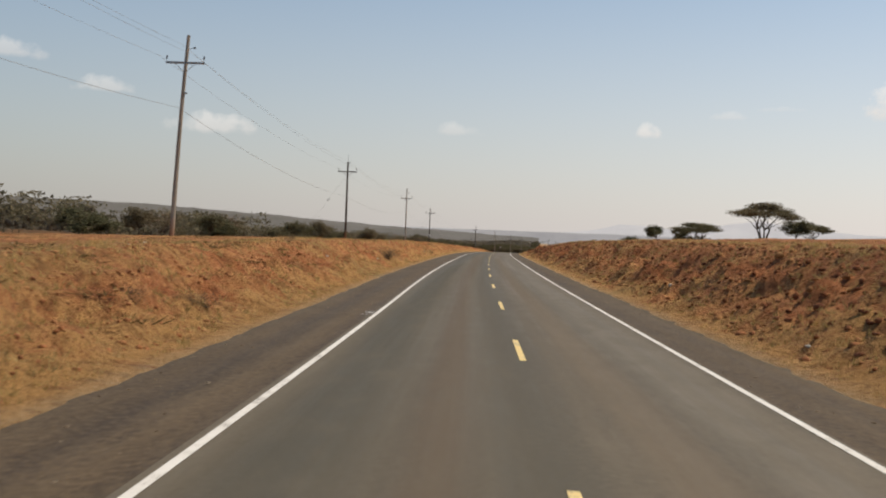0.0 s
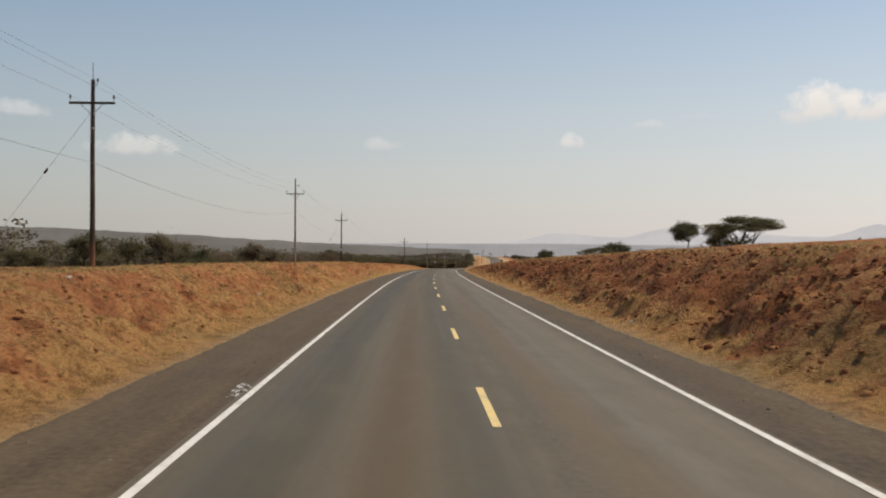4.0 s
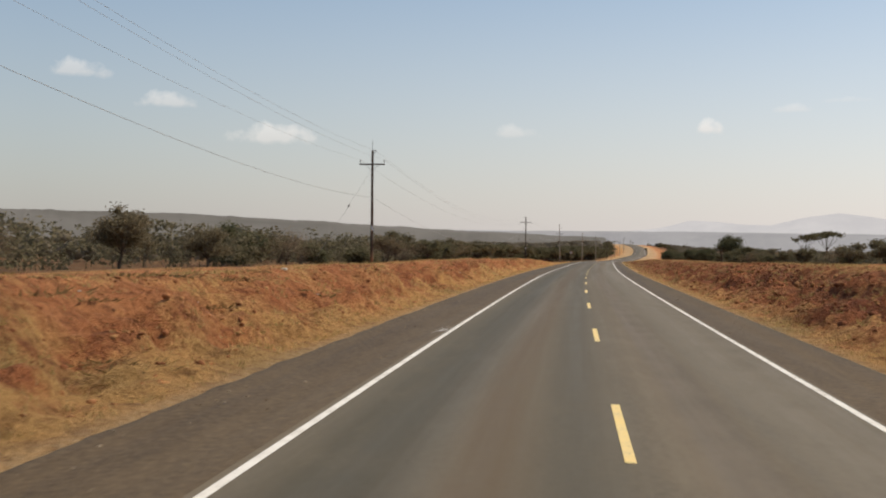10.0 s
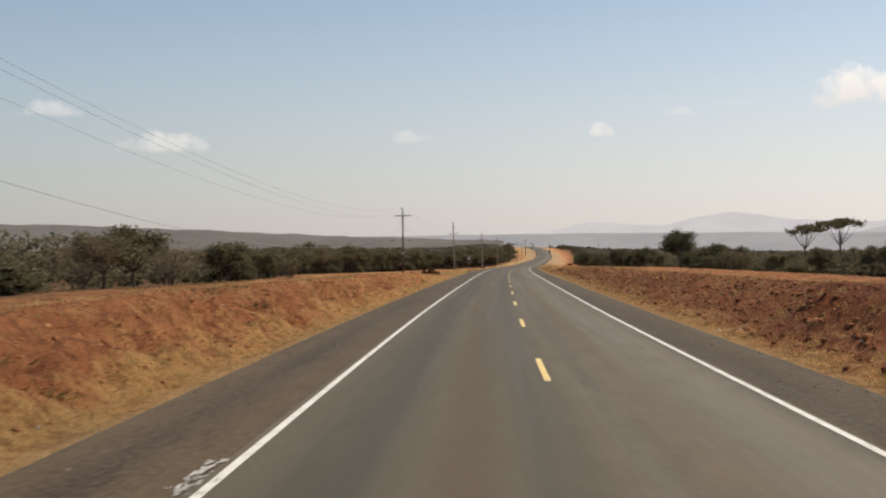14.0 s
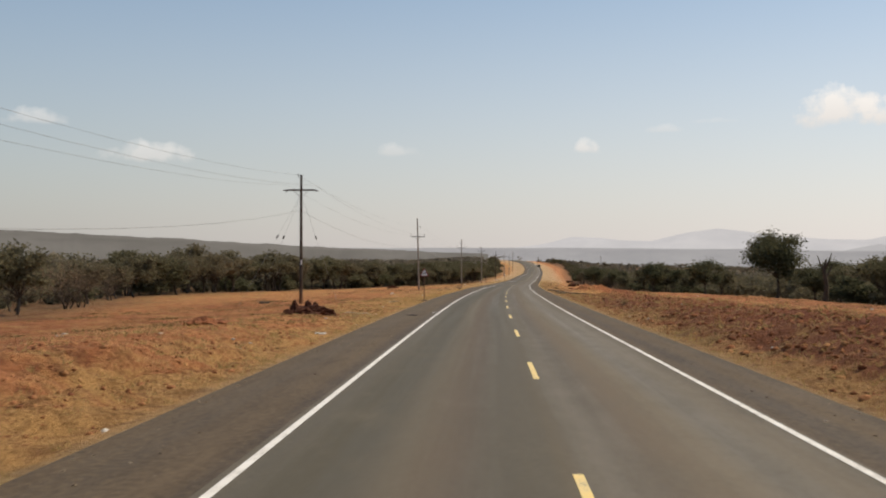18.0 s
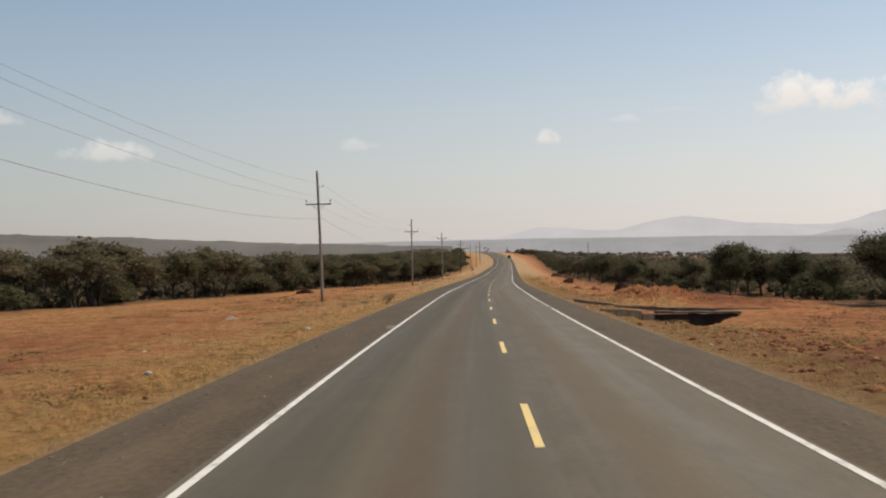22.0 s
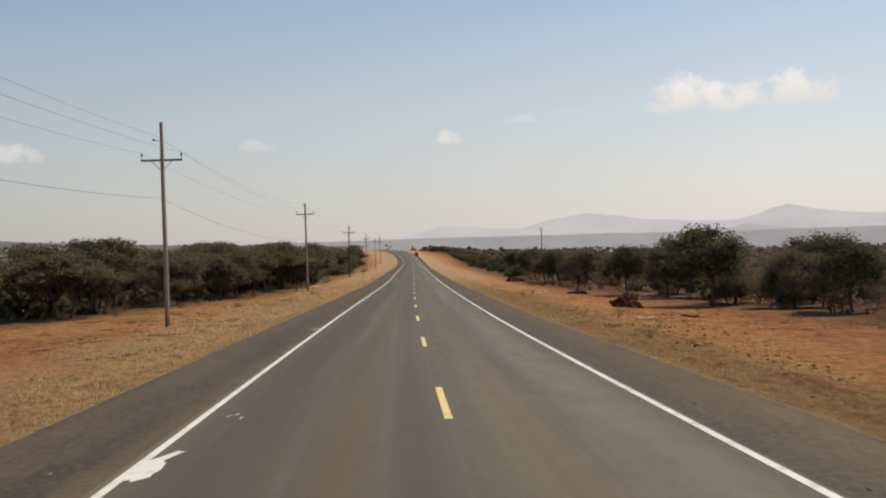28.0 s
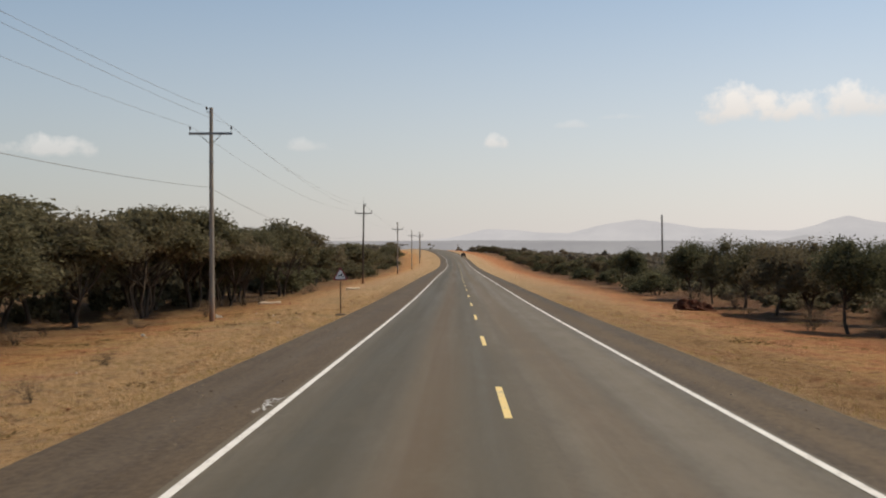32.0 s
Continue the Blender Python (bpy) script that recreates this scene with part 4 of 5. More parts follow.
def tree_parts(form, seed, fine):
    """Trunk and crown meshes of a tree about 5 m tall and 5 m wide. The crown is a set of lobes, each clad in leaf sprays."""
    r, rnd = random.Random(seed), np.random.RandomState(seed)
    lobes = []  # x, y, z, half width, half height
    if form == "umbrella":
        fork, leaves, size, fringe = 0.7, 7200, 0.105, 0.22
        for k in range(17):
            a, d = 2.4 * k + r.uniform(-0.4, 0.4), 2.15 * math.sqrt((k + 0.5) / 17)
            lobes.append((d * math.cos(a), d * math.sin(a), 4.3 - 0.30 * d * d + r.uniform(-0.45, 0.2), r.uniform(0.55, 0.95), r.uniform(0.28, 0.5)))
    elif form == "table":
        fork, leaves, size, fringe = 2.4, 3200, 0.10, 0.25
        for k in range(11):
            a, d = 2.4 * k + r.uniform(-0.4, 0.4), 2.1 * math.sqrt((k + 0.5) / 11)
            lobes.append((d * math.cos(a), d * math.sin(a), 4.45 - 0.10 * d * d + r.uniform(-0.12, 0.1), r.uniform(0.55, 0.85), r.uniform(0.16, 0.26)))
    elif form == "thorn":
        fork, leaves, size, fringe = 1.1, 7600, 0.105, 0.16
        for k in range(15):
            a, d = 2.4 * k + r.uniform(-0.5, 0.5), 1.75 * math.sqrt((k + 0.5) / 15)
            lobes.append((d * math.cos(a), d * math.sin(a), r.uniform(2.3, 4.3) - 0.24 * d * d, r.uniform(0.6, 1.1), r.uniform(0.45, 0.75)))
    elif form == "broad":
        fork, leaves, size, fringe = 1.5, 10500, 0.095, 0.12
        for k in range(20):
            v = Vector((r.gauss(0, 1), r.gauss(0, 1), r.gauss(0.1, 0.8))).normalized() * r.uniform(0.45, 0.8)
            lobes.append((v.x * 2.3, v.y * 2.3, 3.05 + v.z * 1.65, r.uniform(0.65, 1.0), r.uniform(0.5, 0.75)))
    elif form == "bush":
        fork, leaves, size, fringe = 0.35, 7600, 0.11, 0.14
        for k in range(15):
            v = Vector((r.gauss(0, 1), r.gauss(0, 1), abs(r.gauss(0, 0.9)))).normalized() * r.uniform(0.4, 0.85)
            lobes.append((v.x * 2.3, v.y * 2.3, 0.7 + v.z * 4.0 * r.uniform(0.75, 1.0), r.uniform(0.7, 1.1), r.uniform(0.6, 0.95)))
    else:
        fork, leaves, size, fringe = 0.3, 1200, 0.25, 0.0
        for k in range(46):
            a, d = r.uniform(0, 2 * math.pi), 2.4 * math.sqrt(r.uniform(0.05, 1))
            lobes.append((d * math.cos(a), d * math.sin(a), r.uniform(2.2, 4.9) - 0.12 * d * d, 0.6, 0.6))
    if not fine:
        leaves, size = int(leaves * 0.42), size * 1.5
    verts, faces = [], []
    stems = 1 if form in ("thorn", "broad", "table") else 4
    roots = []
    for k in range(stems):
        a = r.uniform(0, 6.28)
        foot = Vector((0, 0, -0.25)) if stems == 1 else Vector((0.2 * math.cos(a), 0.2 * math.sin(a), -0.2))
        head = Vector((r.uniform(-0.4, 0.4), r.uniform(-0.4, 0.4), fork)) if stems == 1 else Vector((0.5 * math.cos(a), 0.5 * math.sin(a), fork + 0.5))
        bend = foot.lerp(head, 0.5) + Vector((r.uniform(-0.14, 0.14), r.uniform(-0.14, 0.14), 0))
        tube_arrays([foot, bend, head], [0.125, 0.095, 0.08] if stems == 1 else [0.085, 0.065, 0.05], 8, verts, faces)
        roots.append(head)
    for k, lobe in enumerate(lobes):
        root = r.choice(roots)
        c = Vector(lobe[:3])
        mid = root.lerp(c, 0.5) + Vector((r.uniform(-0.2, 0.2), r.uniform(-0.2, 0.2), r.uniform(-0.15, 0.1)))
        rad = r.uniform(0.03, 0.055) if form != "dry" else r.uniform(0.012, 0.024)
        tube_arrays([root, root.lerp(mid, 0.5), mid, c], [rad, rad * 0.8, rad * 0.6, 0.012], 4, verts, faces)
    trunk = mesh_of("trunk", verts, faces, BARK, True)
    shape = np.array(lobes)
    if form == "dry":
        centres = shape[rnd.randint(0, len(shape), leaves), :3] + rnd.normal(size=(leaves, 3)) * 0.5
        centres[:, 2] = np.maximum(centres[:, 2], 0.12)
        v, f = leaf_sprays(centres, size, rnd, 0.07)
        return trunk, fast_mesh("crown", v, f, TWIG)
    share = shape[:, 3] * shape[:, 3]
    pick = rnd.choice(len(shape), leaves, p=share / share.sum())
    out = rnd.normal(size=(leaves, 3))
    out /= np.linalg.norm(out, axis=1, keepdims=True)
    # feathery twigs stand out beyond the lobes
    reach = np.where(rnd.uniform(size=leaves) < fringe, rnd.uniform(1.0, 1.42, leaves), rnd.uniform(0.35, 1.08, leaves))
    centres = shape[pick, :3] + out * reach[:, None] * np.stack([shape[pick, 3], shape[pick, 3], shape[pick, 4]], 1)
    centres[:, 2] = np.maximum(centres[:, 2], 0.12)
    v, f = leaf_sprays(centres, size, rnd, 0.5)
    core = np.stack([shape[:, 3], shape[:, 3], shape[:, 4]], 1)[:, None] * 0.42
    cv, cf = clump_cores(shape[:, :3], core, rnd)
    crown = fast_mesh("crown", np.concatenate([v, cv]), np.concatenate([f, cf + len(v)]), {"umbrella": LEAF, "table": LEAF, "thorn": LEAF, "broad": LEAF_DARK, "bush": LEAF_DARK}[form])
    return trunk, crown


FORMS = {
    "umbrella": ("acacia_tree", "flat-topped umbrella acacia with dark feathery foliage", "tree"),
    "table": ("acacia_tree", "tall thin-stemmed acacia with a flat table-like crown", "tree"),
    "thorn": ("thorn_tree", "grey-green thorn tree with an uneven crown", "tree"),
    "broad": ("shade_tree", "round-headed dark green shade tree on a single trunk", "tree"),
    "bush": ("thorn_bush", "dense dark green thorn bush on dry ground", "bush"),
    "dry": ("dry_bush", "leafless grey-brown thorn bush", "bush"),
}
PROTOS = {}
tree_rng = random.Random(11)
tree_count = 0


def plant(form, s, lat, tall, wide, label=""):
    global tree_count
    tree_count += 1
    name, words, category = FORMS[form]
    fine = abs(lat) < 34 and 590 < s < 730 or abs(lat) < 43 and 130 < s < 310 or form == "broad"
    key = (form, tree_rng.randrange(4), fine)
    base = on_ground(s, lat, 0.05)
    m = Matrix.Translation(base) @ Matrix.Rotation(tree_rng.uniform(0, 6.28), 4, "Z") @ Matrix.Diagonal((wide / 5.2, wide / 5.2, tall / 4.9, 1))
    if key not in PROTOS:
        trunk, crown = tree_parts(form, 100 + 10 * len(PROTOS), fine)
        PROTOS[key] = (trunk, crown)
    ob = thing(name, m, label or words, category, "roadside trees and bushes")
    for n, me in zip(("trunk", "crown"), PROTOS[key]):
        mesh_part(n, me, ob)
    return ob


# trees that stand alone
for spec in (
    ("umbrella", 148, 38.2, 5.6, 9.6), ("thorn", 158, 46, 4.2, 6.0), ("umbrella", 172, 52, 3.8, 6.5), ("umbrella", 209, 40, 5.0, 9.8), ("thorn", 214, 38, 4.4, 5.0), ("broad", 203, 31, 4.0, 4.2),
    ("bush", 232, 36, 3.2, 7.0), ("bush", 300, 47, 3.0, 5.0), ("umbrella", 330, 60, 3.6, 8.0), ("broad", 481, 34.0, 8.9, 10.2), ("table", 420, 47.5, 8.8, 8.0), ("table", 426, 44.5, 7.9, 6.4), ("bush", 431, 57, 5.6, 8.0), ("bush", 278, 32.5, 5.6, 7.6), ("broad", 283, 35.5, 6.0, 6.6), ("thorn", 325, 40, 5.2, 5.4),
    ("bush", 286, 44, 3.2, 7.0), ("thorn", 402, 44, 4.2, 3.2), ("bush", 304, -39, 6.0, 9.0), ("thorn", 355, -54, 6.5, 7.0), ("dry", 352, -50, 5.5, 6.0), ("bush", 227, -37, 4.5, 6.5), ("dry", 236, -40, 5.0, 7.0),
    ("broad", 537, 25.5, 5.8, 5.6), ("thorn", 541, 28.5, 6.2, 6.2), ("broad", 618, 19.6, 5.9, 6.6), ("bush", 612, 23, 4.2, 4.5), ("bush", 620, 21.5, 3.4, 4.5), ("broad", 606, 24, 4.6, 4.8), ("broad", 684, 18.2, 5.1, 4.8), ("thorn", 699.5, 19.4, 5.3, 5.4), ("thorn", 666, 18.5, 5.1, 5.0), ("broad", 645, 19.8, 5.0, 5.0), ("thorn", 633, 20.5, 4.8, 4.6),
    ("thorn", 666, -21.3, 5.7, 7.2), ("thorn", 678, -21.6, 6.5, 7.6), ("umbrella", 699, -20.4, 7.7, 9.0), ("thorn", 690, -21.5, 6.8, 7.6), ("thorn", 719, -18.2, 6.6, 7.0), ("umbrella", 734, -17.6, 7.8, 7.2), ("umbrella", 712, -20.5, 8.0, 8.4), ("thorn", 725, -19.5, 7.4, 7.4), ("umbrella", 748, -18.5, 7.8, 7.6),
    ("dry", 648, 15.4, 0.9, 2.4), ("dry", 649, 15.8, 0.8, 2.0), ("dry", 78, -7.5, 0.8, 1.7), ("dry", 78.5, -7.3, 0.65, 1.6), ("dry", 77.6, -7.4, 0.7, 1.5), ("dry", 501, -7.0, 0.8, 1.1), ("dry", 505.8, -7.3, 0.75, 1.0),
):
    plant(*spec)
for s0, lat0 in ((50, -9.8), (21, -7.8), (23.5, -6.9), (128, -6.9), (186, -6.6), (112, -9.0), (150, -8.5), (232, -8.8), (505, -9), (515, -8.4), (522, -10.5), (497, -9.6), (585, 8.0), (630, 8.5), (640, 10.4), (600, 10.0), (655, -9.5), (664, -11), (540, 8.2), (412, 7.4)):
    plant("dry", s0, lat0, tree_rng.uniform(0.35, 0.6), tree_rng.uniform(0.6, 1.1), "small dry brown shrub on the verge")

for k in range(34):
    s0 = 630 + 3.6 * k + tree_rng.uniform(-1.5, 1.5)
    plant("dry", s0, -(float(np.interp(s0, *LEFT_FRONT)) - tree_rng.uniform(-1.5, 3.5)), tree_rng.uniform(0.4, 1.0), tree_rng.uniform(0.9, 2.0), "low brown leafless shrub under thorn trees")
for k in range(24):
    s0 = 560 + 7.0 * k + tree_rng.uniform(-2.5, 2.5)
    plant("dry", s0, float(np.interp(s0, *RIGHT_FRONT)) - tree_rng.uniform(-2, 3.0), tree_rng.uniform(0.5, 1.3), tree_rng.uniform(1.0, 2.4), "low brown leafless shrub beside thorn trees")


def dead_tree(s, lat, tall):
    """A broken dark trunk with three bare limbs."""
    ob = thing("dead_tree", Matrix.Translation(on_ground(s, lat, 0.1)), "broken dark dead tree with bare stubs of limbs", "tree", "roadside trees and bushes")
    verts, faces = [], []
    tube_arrays([(0, 0, -0.2), (0.12, 0, tall * 0.4), (-0.05, 0.1, tall * 0.75), (0.1, 0.1, tall)], [0.24, 0.2, 0.16, 0.07], 9, verts, faces)
    mesh_part("trunk", mesh_of("trunk", verts, faces, BARK, True), ob)
    for dx, dy, z0, z1 in ((0.75, 0.2, 0.55, 0.9), (-0.6, 0.3, 0.65, 1.1), (0.35, -0.5, 0.78, 1.15)):
        verts, faces = [], []
        tube_arrays([(0, 0.05, tall * z0), (dx * 0.5, dy * 0.5, tall * (z0 + z1) / 2 - 0.1), (dx, dy, tall * z1)], [0.11, 0.08, 0.03], 7, verts, faces)
        mesh_part("limb", mesh_of("limb", verts, faces, BARK, True), ob)


dead_tree(440, 28, 3.8)

# belts of trees along both sides


def belt(sign, front, spans):
    for s0, s1, step, rows, sizes, forms in spans:
        s = s0
        while s < s1:
            s += step * tree_rng.uniform(0.6, 1.4)
            for k in range(rows):
                lat = np.interp(s, *front) + k * 5.5 + tree_rng.uniform(0, 5)
                if sign > 0 and 458 < s < 500:
                    lat += 9.0  # a clearing round the tall shade tree
                tall = tree_rng.uniform(*sizes)
                form = tree_rng.choice(forms)
                wide = tall * {"umbrella": 1.35, "thorn": 1.1, "bush": 1.25, "dry": 1.1, "broad": 1.05}[form] * tree_rng.uniform(0.85, 1.2)
                plant(form, s, sign * lat, tall * (0.72 if form in ("bush", "dry") else 1.0), wide)


belt(-1, LEFT_FRONT, (
    (20, 330, 12, 1, (3.4, 5.2), ("bush", "thorn", "dry")), (330, 470, 7.0, 1, (4.0, 5.6), ("bush", "thorn", "dry", "thorn")),
    (470, 600, 5.0, 1, (6.2, 8.4), ("thorn", "thorn", "bush", "umbrella")), (600, 650, 5.2, 2, (5.4, 7.4), ("thorn", "thorn", "umbrella")), (650, 676, 5.2, 2, (4.8, 7.0), ("thorn", "umbrella", "thorn")), (676, 735, 5.0, 2, (5.6, 8.4), ("thorn", "umbrella", "umbrella")), (735, 870, 8, 1, (5.5, 7.0), ("thorn", "bush", "umbrella")), (870, 1180, 11, 1, (4.5, 6.5), ("thorn", "bush", "umbrella")),
))
belt(1, RIGHT_FRONT, (
    (235, 420, 9, 1, (2.8, 4.4), ("bush", "thorn", "dry", "thorn")), (420, 560, 5.6, 1, (4.0, 5.6), ("thorn", "bush", "broad", "broad")),
    (560, 613, 6.0, 1, (2.8, 3.9), ("thorn", "bush", "dry")), (613, 720, 7.0, 1, (4.2, 5.6), ("thorn", "broad", "thorn", "dry", "broad")), (575, 720, 6.0, 1, (1.2, 2.2), ("dry", "dry", "bush")), (720, 860, 9, 1, (4.0, 5.0), ("thorn", "broad", "bush")), (860, 1180, 10, 1, (3.8, 5.2), ("umbrella", "thorn", "bush")),
))


def far_scrub():
    """The bush beyond the first rows, out to the foot of the hills."""
    rnd = np.random.RandomState(8)
    spots = []
    for sign, front in ((-1, LEFT_FRONT), (1, RIGHT_FRONT)):
        n = 7200 if sign > 0 else 8200
        s = rnd.uniform(0, 1, n) ** 0.8 * 1550 + 30
        deep = rnd.uniform(0, 1, n) ** 2.0 * ((280 if sign > 0 else 640) + s * 0.35)
        lat = sign * (np.interp(s, *front) + np.where(s > 560, 9, 6) + deep)
        keep = ~((sign > 0) & (s < 225)) | (deep > 60)
        grow = np.interp(s, [100, 500, 620], [1.2, 1.6, 1.45] if sign < 0 else [0.85, 0.9, 0.85])
        spots.append(np.stack([s, lat, rnd.uniform(2.2, 5.0, n) * grow * np.where(rnd.uniform(size=n) < 0.07, 1.45, 1.0)], 1)[keep])
        # low brush between and behind the first trees
        n = 620 if sign < 0 else 950
        s = 800 - rnd.uniform(0, 1, n) ** 1.3 * 430
        # a thick middle belt that closes the view over the first crowns
        spots.append(np.stack([s, sign * (np.interp(s, *front) + 22 + rnd.uniform(0, 1, n) * 60), rnd.uniform(3.2, 5.4, n) * (1.5 if sign < 0 else 1.0)], 1))
        s = s[~((sign > 0) & (s > 455) & (s < 500))]
        n = len(s)
        spots.append(np.stack([s, sign * (np.interp(s, *front) + 3.5 + rnd.uniform(0, 1, n) * 14), rnd.uniform(0.7, 2.1, n)], 1))
    # across the far end of the road
    s = rnd.uniform(1180, 1650, 420)
    lat = rnd.uniform(-260, 260, 420)
    keep = (np.abs(lat) > 12) | (s > 1250)
    spots.append(np.stack([s, lat, rnd.uniform(2.5, 5.0, 420)], 1)[keep])
    spots = np.concatenate(spots)
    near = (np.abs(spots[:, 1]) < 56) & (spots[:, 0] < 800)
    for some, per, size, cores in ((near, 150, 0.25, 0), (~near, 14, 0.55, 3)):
        at = spots[some]
        p = ground_point(at[:, 0], at[:, 1])
        tall = np.minimum(at[:, 2], np.where(at[:, 0] < 420, 5.2, 6.6))
        flat = rnd.uniform(0, 1, len(p)) < 0.25
        wide = tall * rnd.uniform(0.5, 0.8, len(p)) * np.where(flat, 1.3, 1.0)
        lift = np.where(flat, 0.66, 0.42)
        squash = np.where(flat, 0.24, 0.5)
        half = np.stack([wide, wide, tall * squash], -1)
        middle = p + np.stack([0 * tall, 0 * tall, tall * lift], -1)
        # a few lobes a bush, sprays in each lobe
        lobes = rnd.normal(size=(len(p), 5, 3))
        lobes *= rnd.uniform(0.35, 0.75, (len(p), 5, 1)) / np.linalg.norm(lobes, axis=2, keepdims=True)
        c = lobes[np.arange(len(p))[:, None], rnd.randint(0, 5, (len(p), per))] + np.clip(rnd.normal(size=(len(p), per, 3)), -1.25, 1.25) * (0.2 if per > 50 else 0.22)
        centres = (middle[:, None] + c * half[:, None]).reshape(-1, 3)
        v, f = leaf_sprays(centres, size, rnd, 0.55)
        if cores:
            cv, cf = clump_cores((middle[:, None] + lobes[:, :cores] * half[:, None] * 0.8).reshape(-1, 3), np.repeat(half * 0.34, cores, 0)[:, None], rnd)
            f = np.concatenate([f, cf + len(v)])
            v = np.concatenate([v, cv])
        stem = np.stack([p + (-0.05, 0, -0.1), p + (0.05, 0, -0.1), p + (middle - p) * 0.7], 1).reshape(-1, 3)
        f = np.concatenate([f, np.arange(len(stem)).reshape(-1, 3) + len(v)])
        v = np.concatenate([v, stem])
        tagged(new("far_scrub", fast_mesh("far_scrub", v, f, SCRUB if per > 50 else HAZED_SCRUB)), "grey-green thorn scrub behind the first trees" if per > 50 else "brown scrub stretching away over the plain, haze painted into its colour", "scrub", kind="stuff")


far_scrub()

# ---- grass, clods and stones ----


def verge_grass():
    rnd = np.random.RandomState(4)
    n = 26000
    s = rnd.uniform(-5, 700, n)
    sign = np.where(rnd.uniform(size=n) < 0.55, -1, 1)
    away = np.where(sign < 0, 5.95, 5.45) + rnd.uniform(0, 1, n) ** 1.6 * 8
    thick = value_noise(s * 0.35, sign * away * 0.5, 12)
    keep = thick > -0.12
    s, lat = s[keep], (sign * away)[keep]
    p = ground_point(s, lat)
    blades = 6
    q = np.repeat(p, blades, 0) + rnd.normal(size=(len(p) * blades, 3)) * (0.07, 0.07, 0)
    n = len(q)
    lean = rnd.normal(size=(n, 3)) * (0.05, 0.05, 0)
    tall = rnd.uniform(0.04, 0.15, (n, 1))
    d = rnd.normal(size=(n, 3)) * (1, 1, 0)
    d /= np.linalg.norm(d, axis=1, keepdims=True) + 1e-9
    v = np.stack([q - d * 0.007, q + d * 0.007, q + lean + (0, 0, 1) * tall], 1).reshape(-1, 3)
    tagged(new("dry_grass", fast_mesh("dry_grass", v, np.arange(3 * n).reshape(n, 3), GRASS)), "straw-coloured dry grass tufts along the verges", "grass", kind="stuff")


verge_grass()


def bank_grass():
    """Straw tufts rooted on the faces of the cuttings, thickest where the walk begins."""
    rnd = np.random.RandomState(40)
    n = 15000
    s = rnd.uniform(0, 1, n) ** 1.5 * 470 - 6
    sign = np.where(rnd.uniform(size=n) < 0.45, -1, 1)
    away = 6.1 + rnd.uniform(0, 1, n) * 5.5
    keep = value_noise(s * 0.6, sign * away * 0.7, 61) > -0.1
    p = ground_point(s[keep], (sign * away)[keep])
    blades = 9
    q = np.repeat(p, blades, 0) + rnd.normal(size=(len(p) * blades, 3)) * (0.07, 0.07, 0) - (0, 0, 0.02)
    m = len(q)
    lean = rnd.normal(size=(m, 3)) * (0.08, 0.08, 0)
    tall = rnd.uniform(0.05, 0.2, (m, 1))
    d = rnd.normal(size=(m, 3)) * (1, 1, 0)
    d /= np.linalg.norm(d, axis=1, keepdims=True) + 1e-9
    v = np.stack([q - d * 0.014, q + d * 0.014, q + lean + (0, 0, 1) * tall], 1).reshape(-1, 3)
    tagged(new("bank_grass", fast_mesh("bank_grass", v, np.arange(3 * m).reshape(m, 3), GRASS)), "dry straw tufts on the cut banks", "grass", kind="stuff")


bank_grass()


def tussocks():
    """Brown knee-high clumps of dead grass and herbs on the flats and banks."""
    rnd = np.random.RandomState(31)
    n = 9500
    s = rnd.uniform(0, 720, n)
    sign = np.where(rnd.uniform(size=n) < 0.6, -1, 1)
    away = 7.2 + rnd.uniform(0, 1, n) ** 0.9 * 20
    thick = value_noise(s * 0.11, sign * away * 0.22, 19) + 0.6 * value_noise(s * 0.5, sign * away * 0.6, 20)
    keep = (thick > 0.0) & (away < np.where(sign < 0, np.interp(s, *LEFT_FRONT), np.interp(s, *RIGHT_FRONT)) - 0.5)
    s, lat = s[keep], (sign * away)[keep]
    p = ground_point(s, lat)
    blades = 46
    big = rnd.uniform(0.35, 1.0, (len(p), 1)) ** 1.5 * np.where(rnd.uniform(size=(len(p), 1)) < 0.12, 2.2, 1.0)
    spread = rnd.normal(size=(len(p), blades, 3)) * (0.36, 0.36, 0) * big[:, :, None]
    q = (p[:, None] + spread - (0, 0, 0.03)).reshape(-1, 3)
    m = len(q)
    lean = (spread * 0.3).reshape(-1, 3) + rnd.normal(size=(m, 3)) * (0.13, 0.13, 0)
    tall = rnd.uniform(0.03, 0.17, (m, 1)) * np.minimum(np.repeat(big, blades, 0), 0.9)
    d = rnd.normal(size=(m, 3)) * (1, 1, 0)
    d /= np.linalg.norm(d, axis=1, keepdims=True) + 1e-9
    v = np.stack([q - d * 0.035, q + d * 0.035, q + lean + (0, 0, 1) * tall], 1).reshape(-1, 3)
    tagged(new("dry_tussocks", fast_mesh("dry_tussocks", v, np.arange(3 * m).reshape(m, 3), TUSSOCK)), "brown tussocks of dead grass on red ground", "grass", kind="stuff")


tussocks()
_ico = bmesh.new()
bmesh.ops.create_icosphere(_ico, subdivisions=1, radius=1.0)
ICO_V = np.array([v.co for v in _ico.verts])
ICO_F = np.array([[v.index for v in f.verts] for f in _ico.faces])
_ico.free()


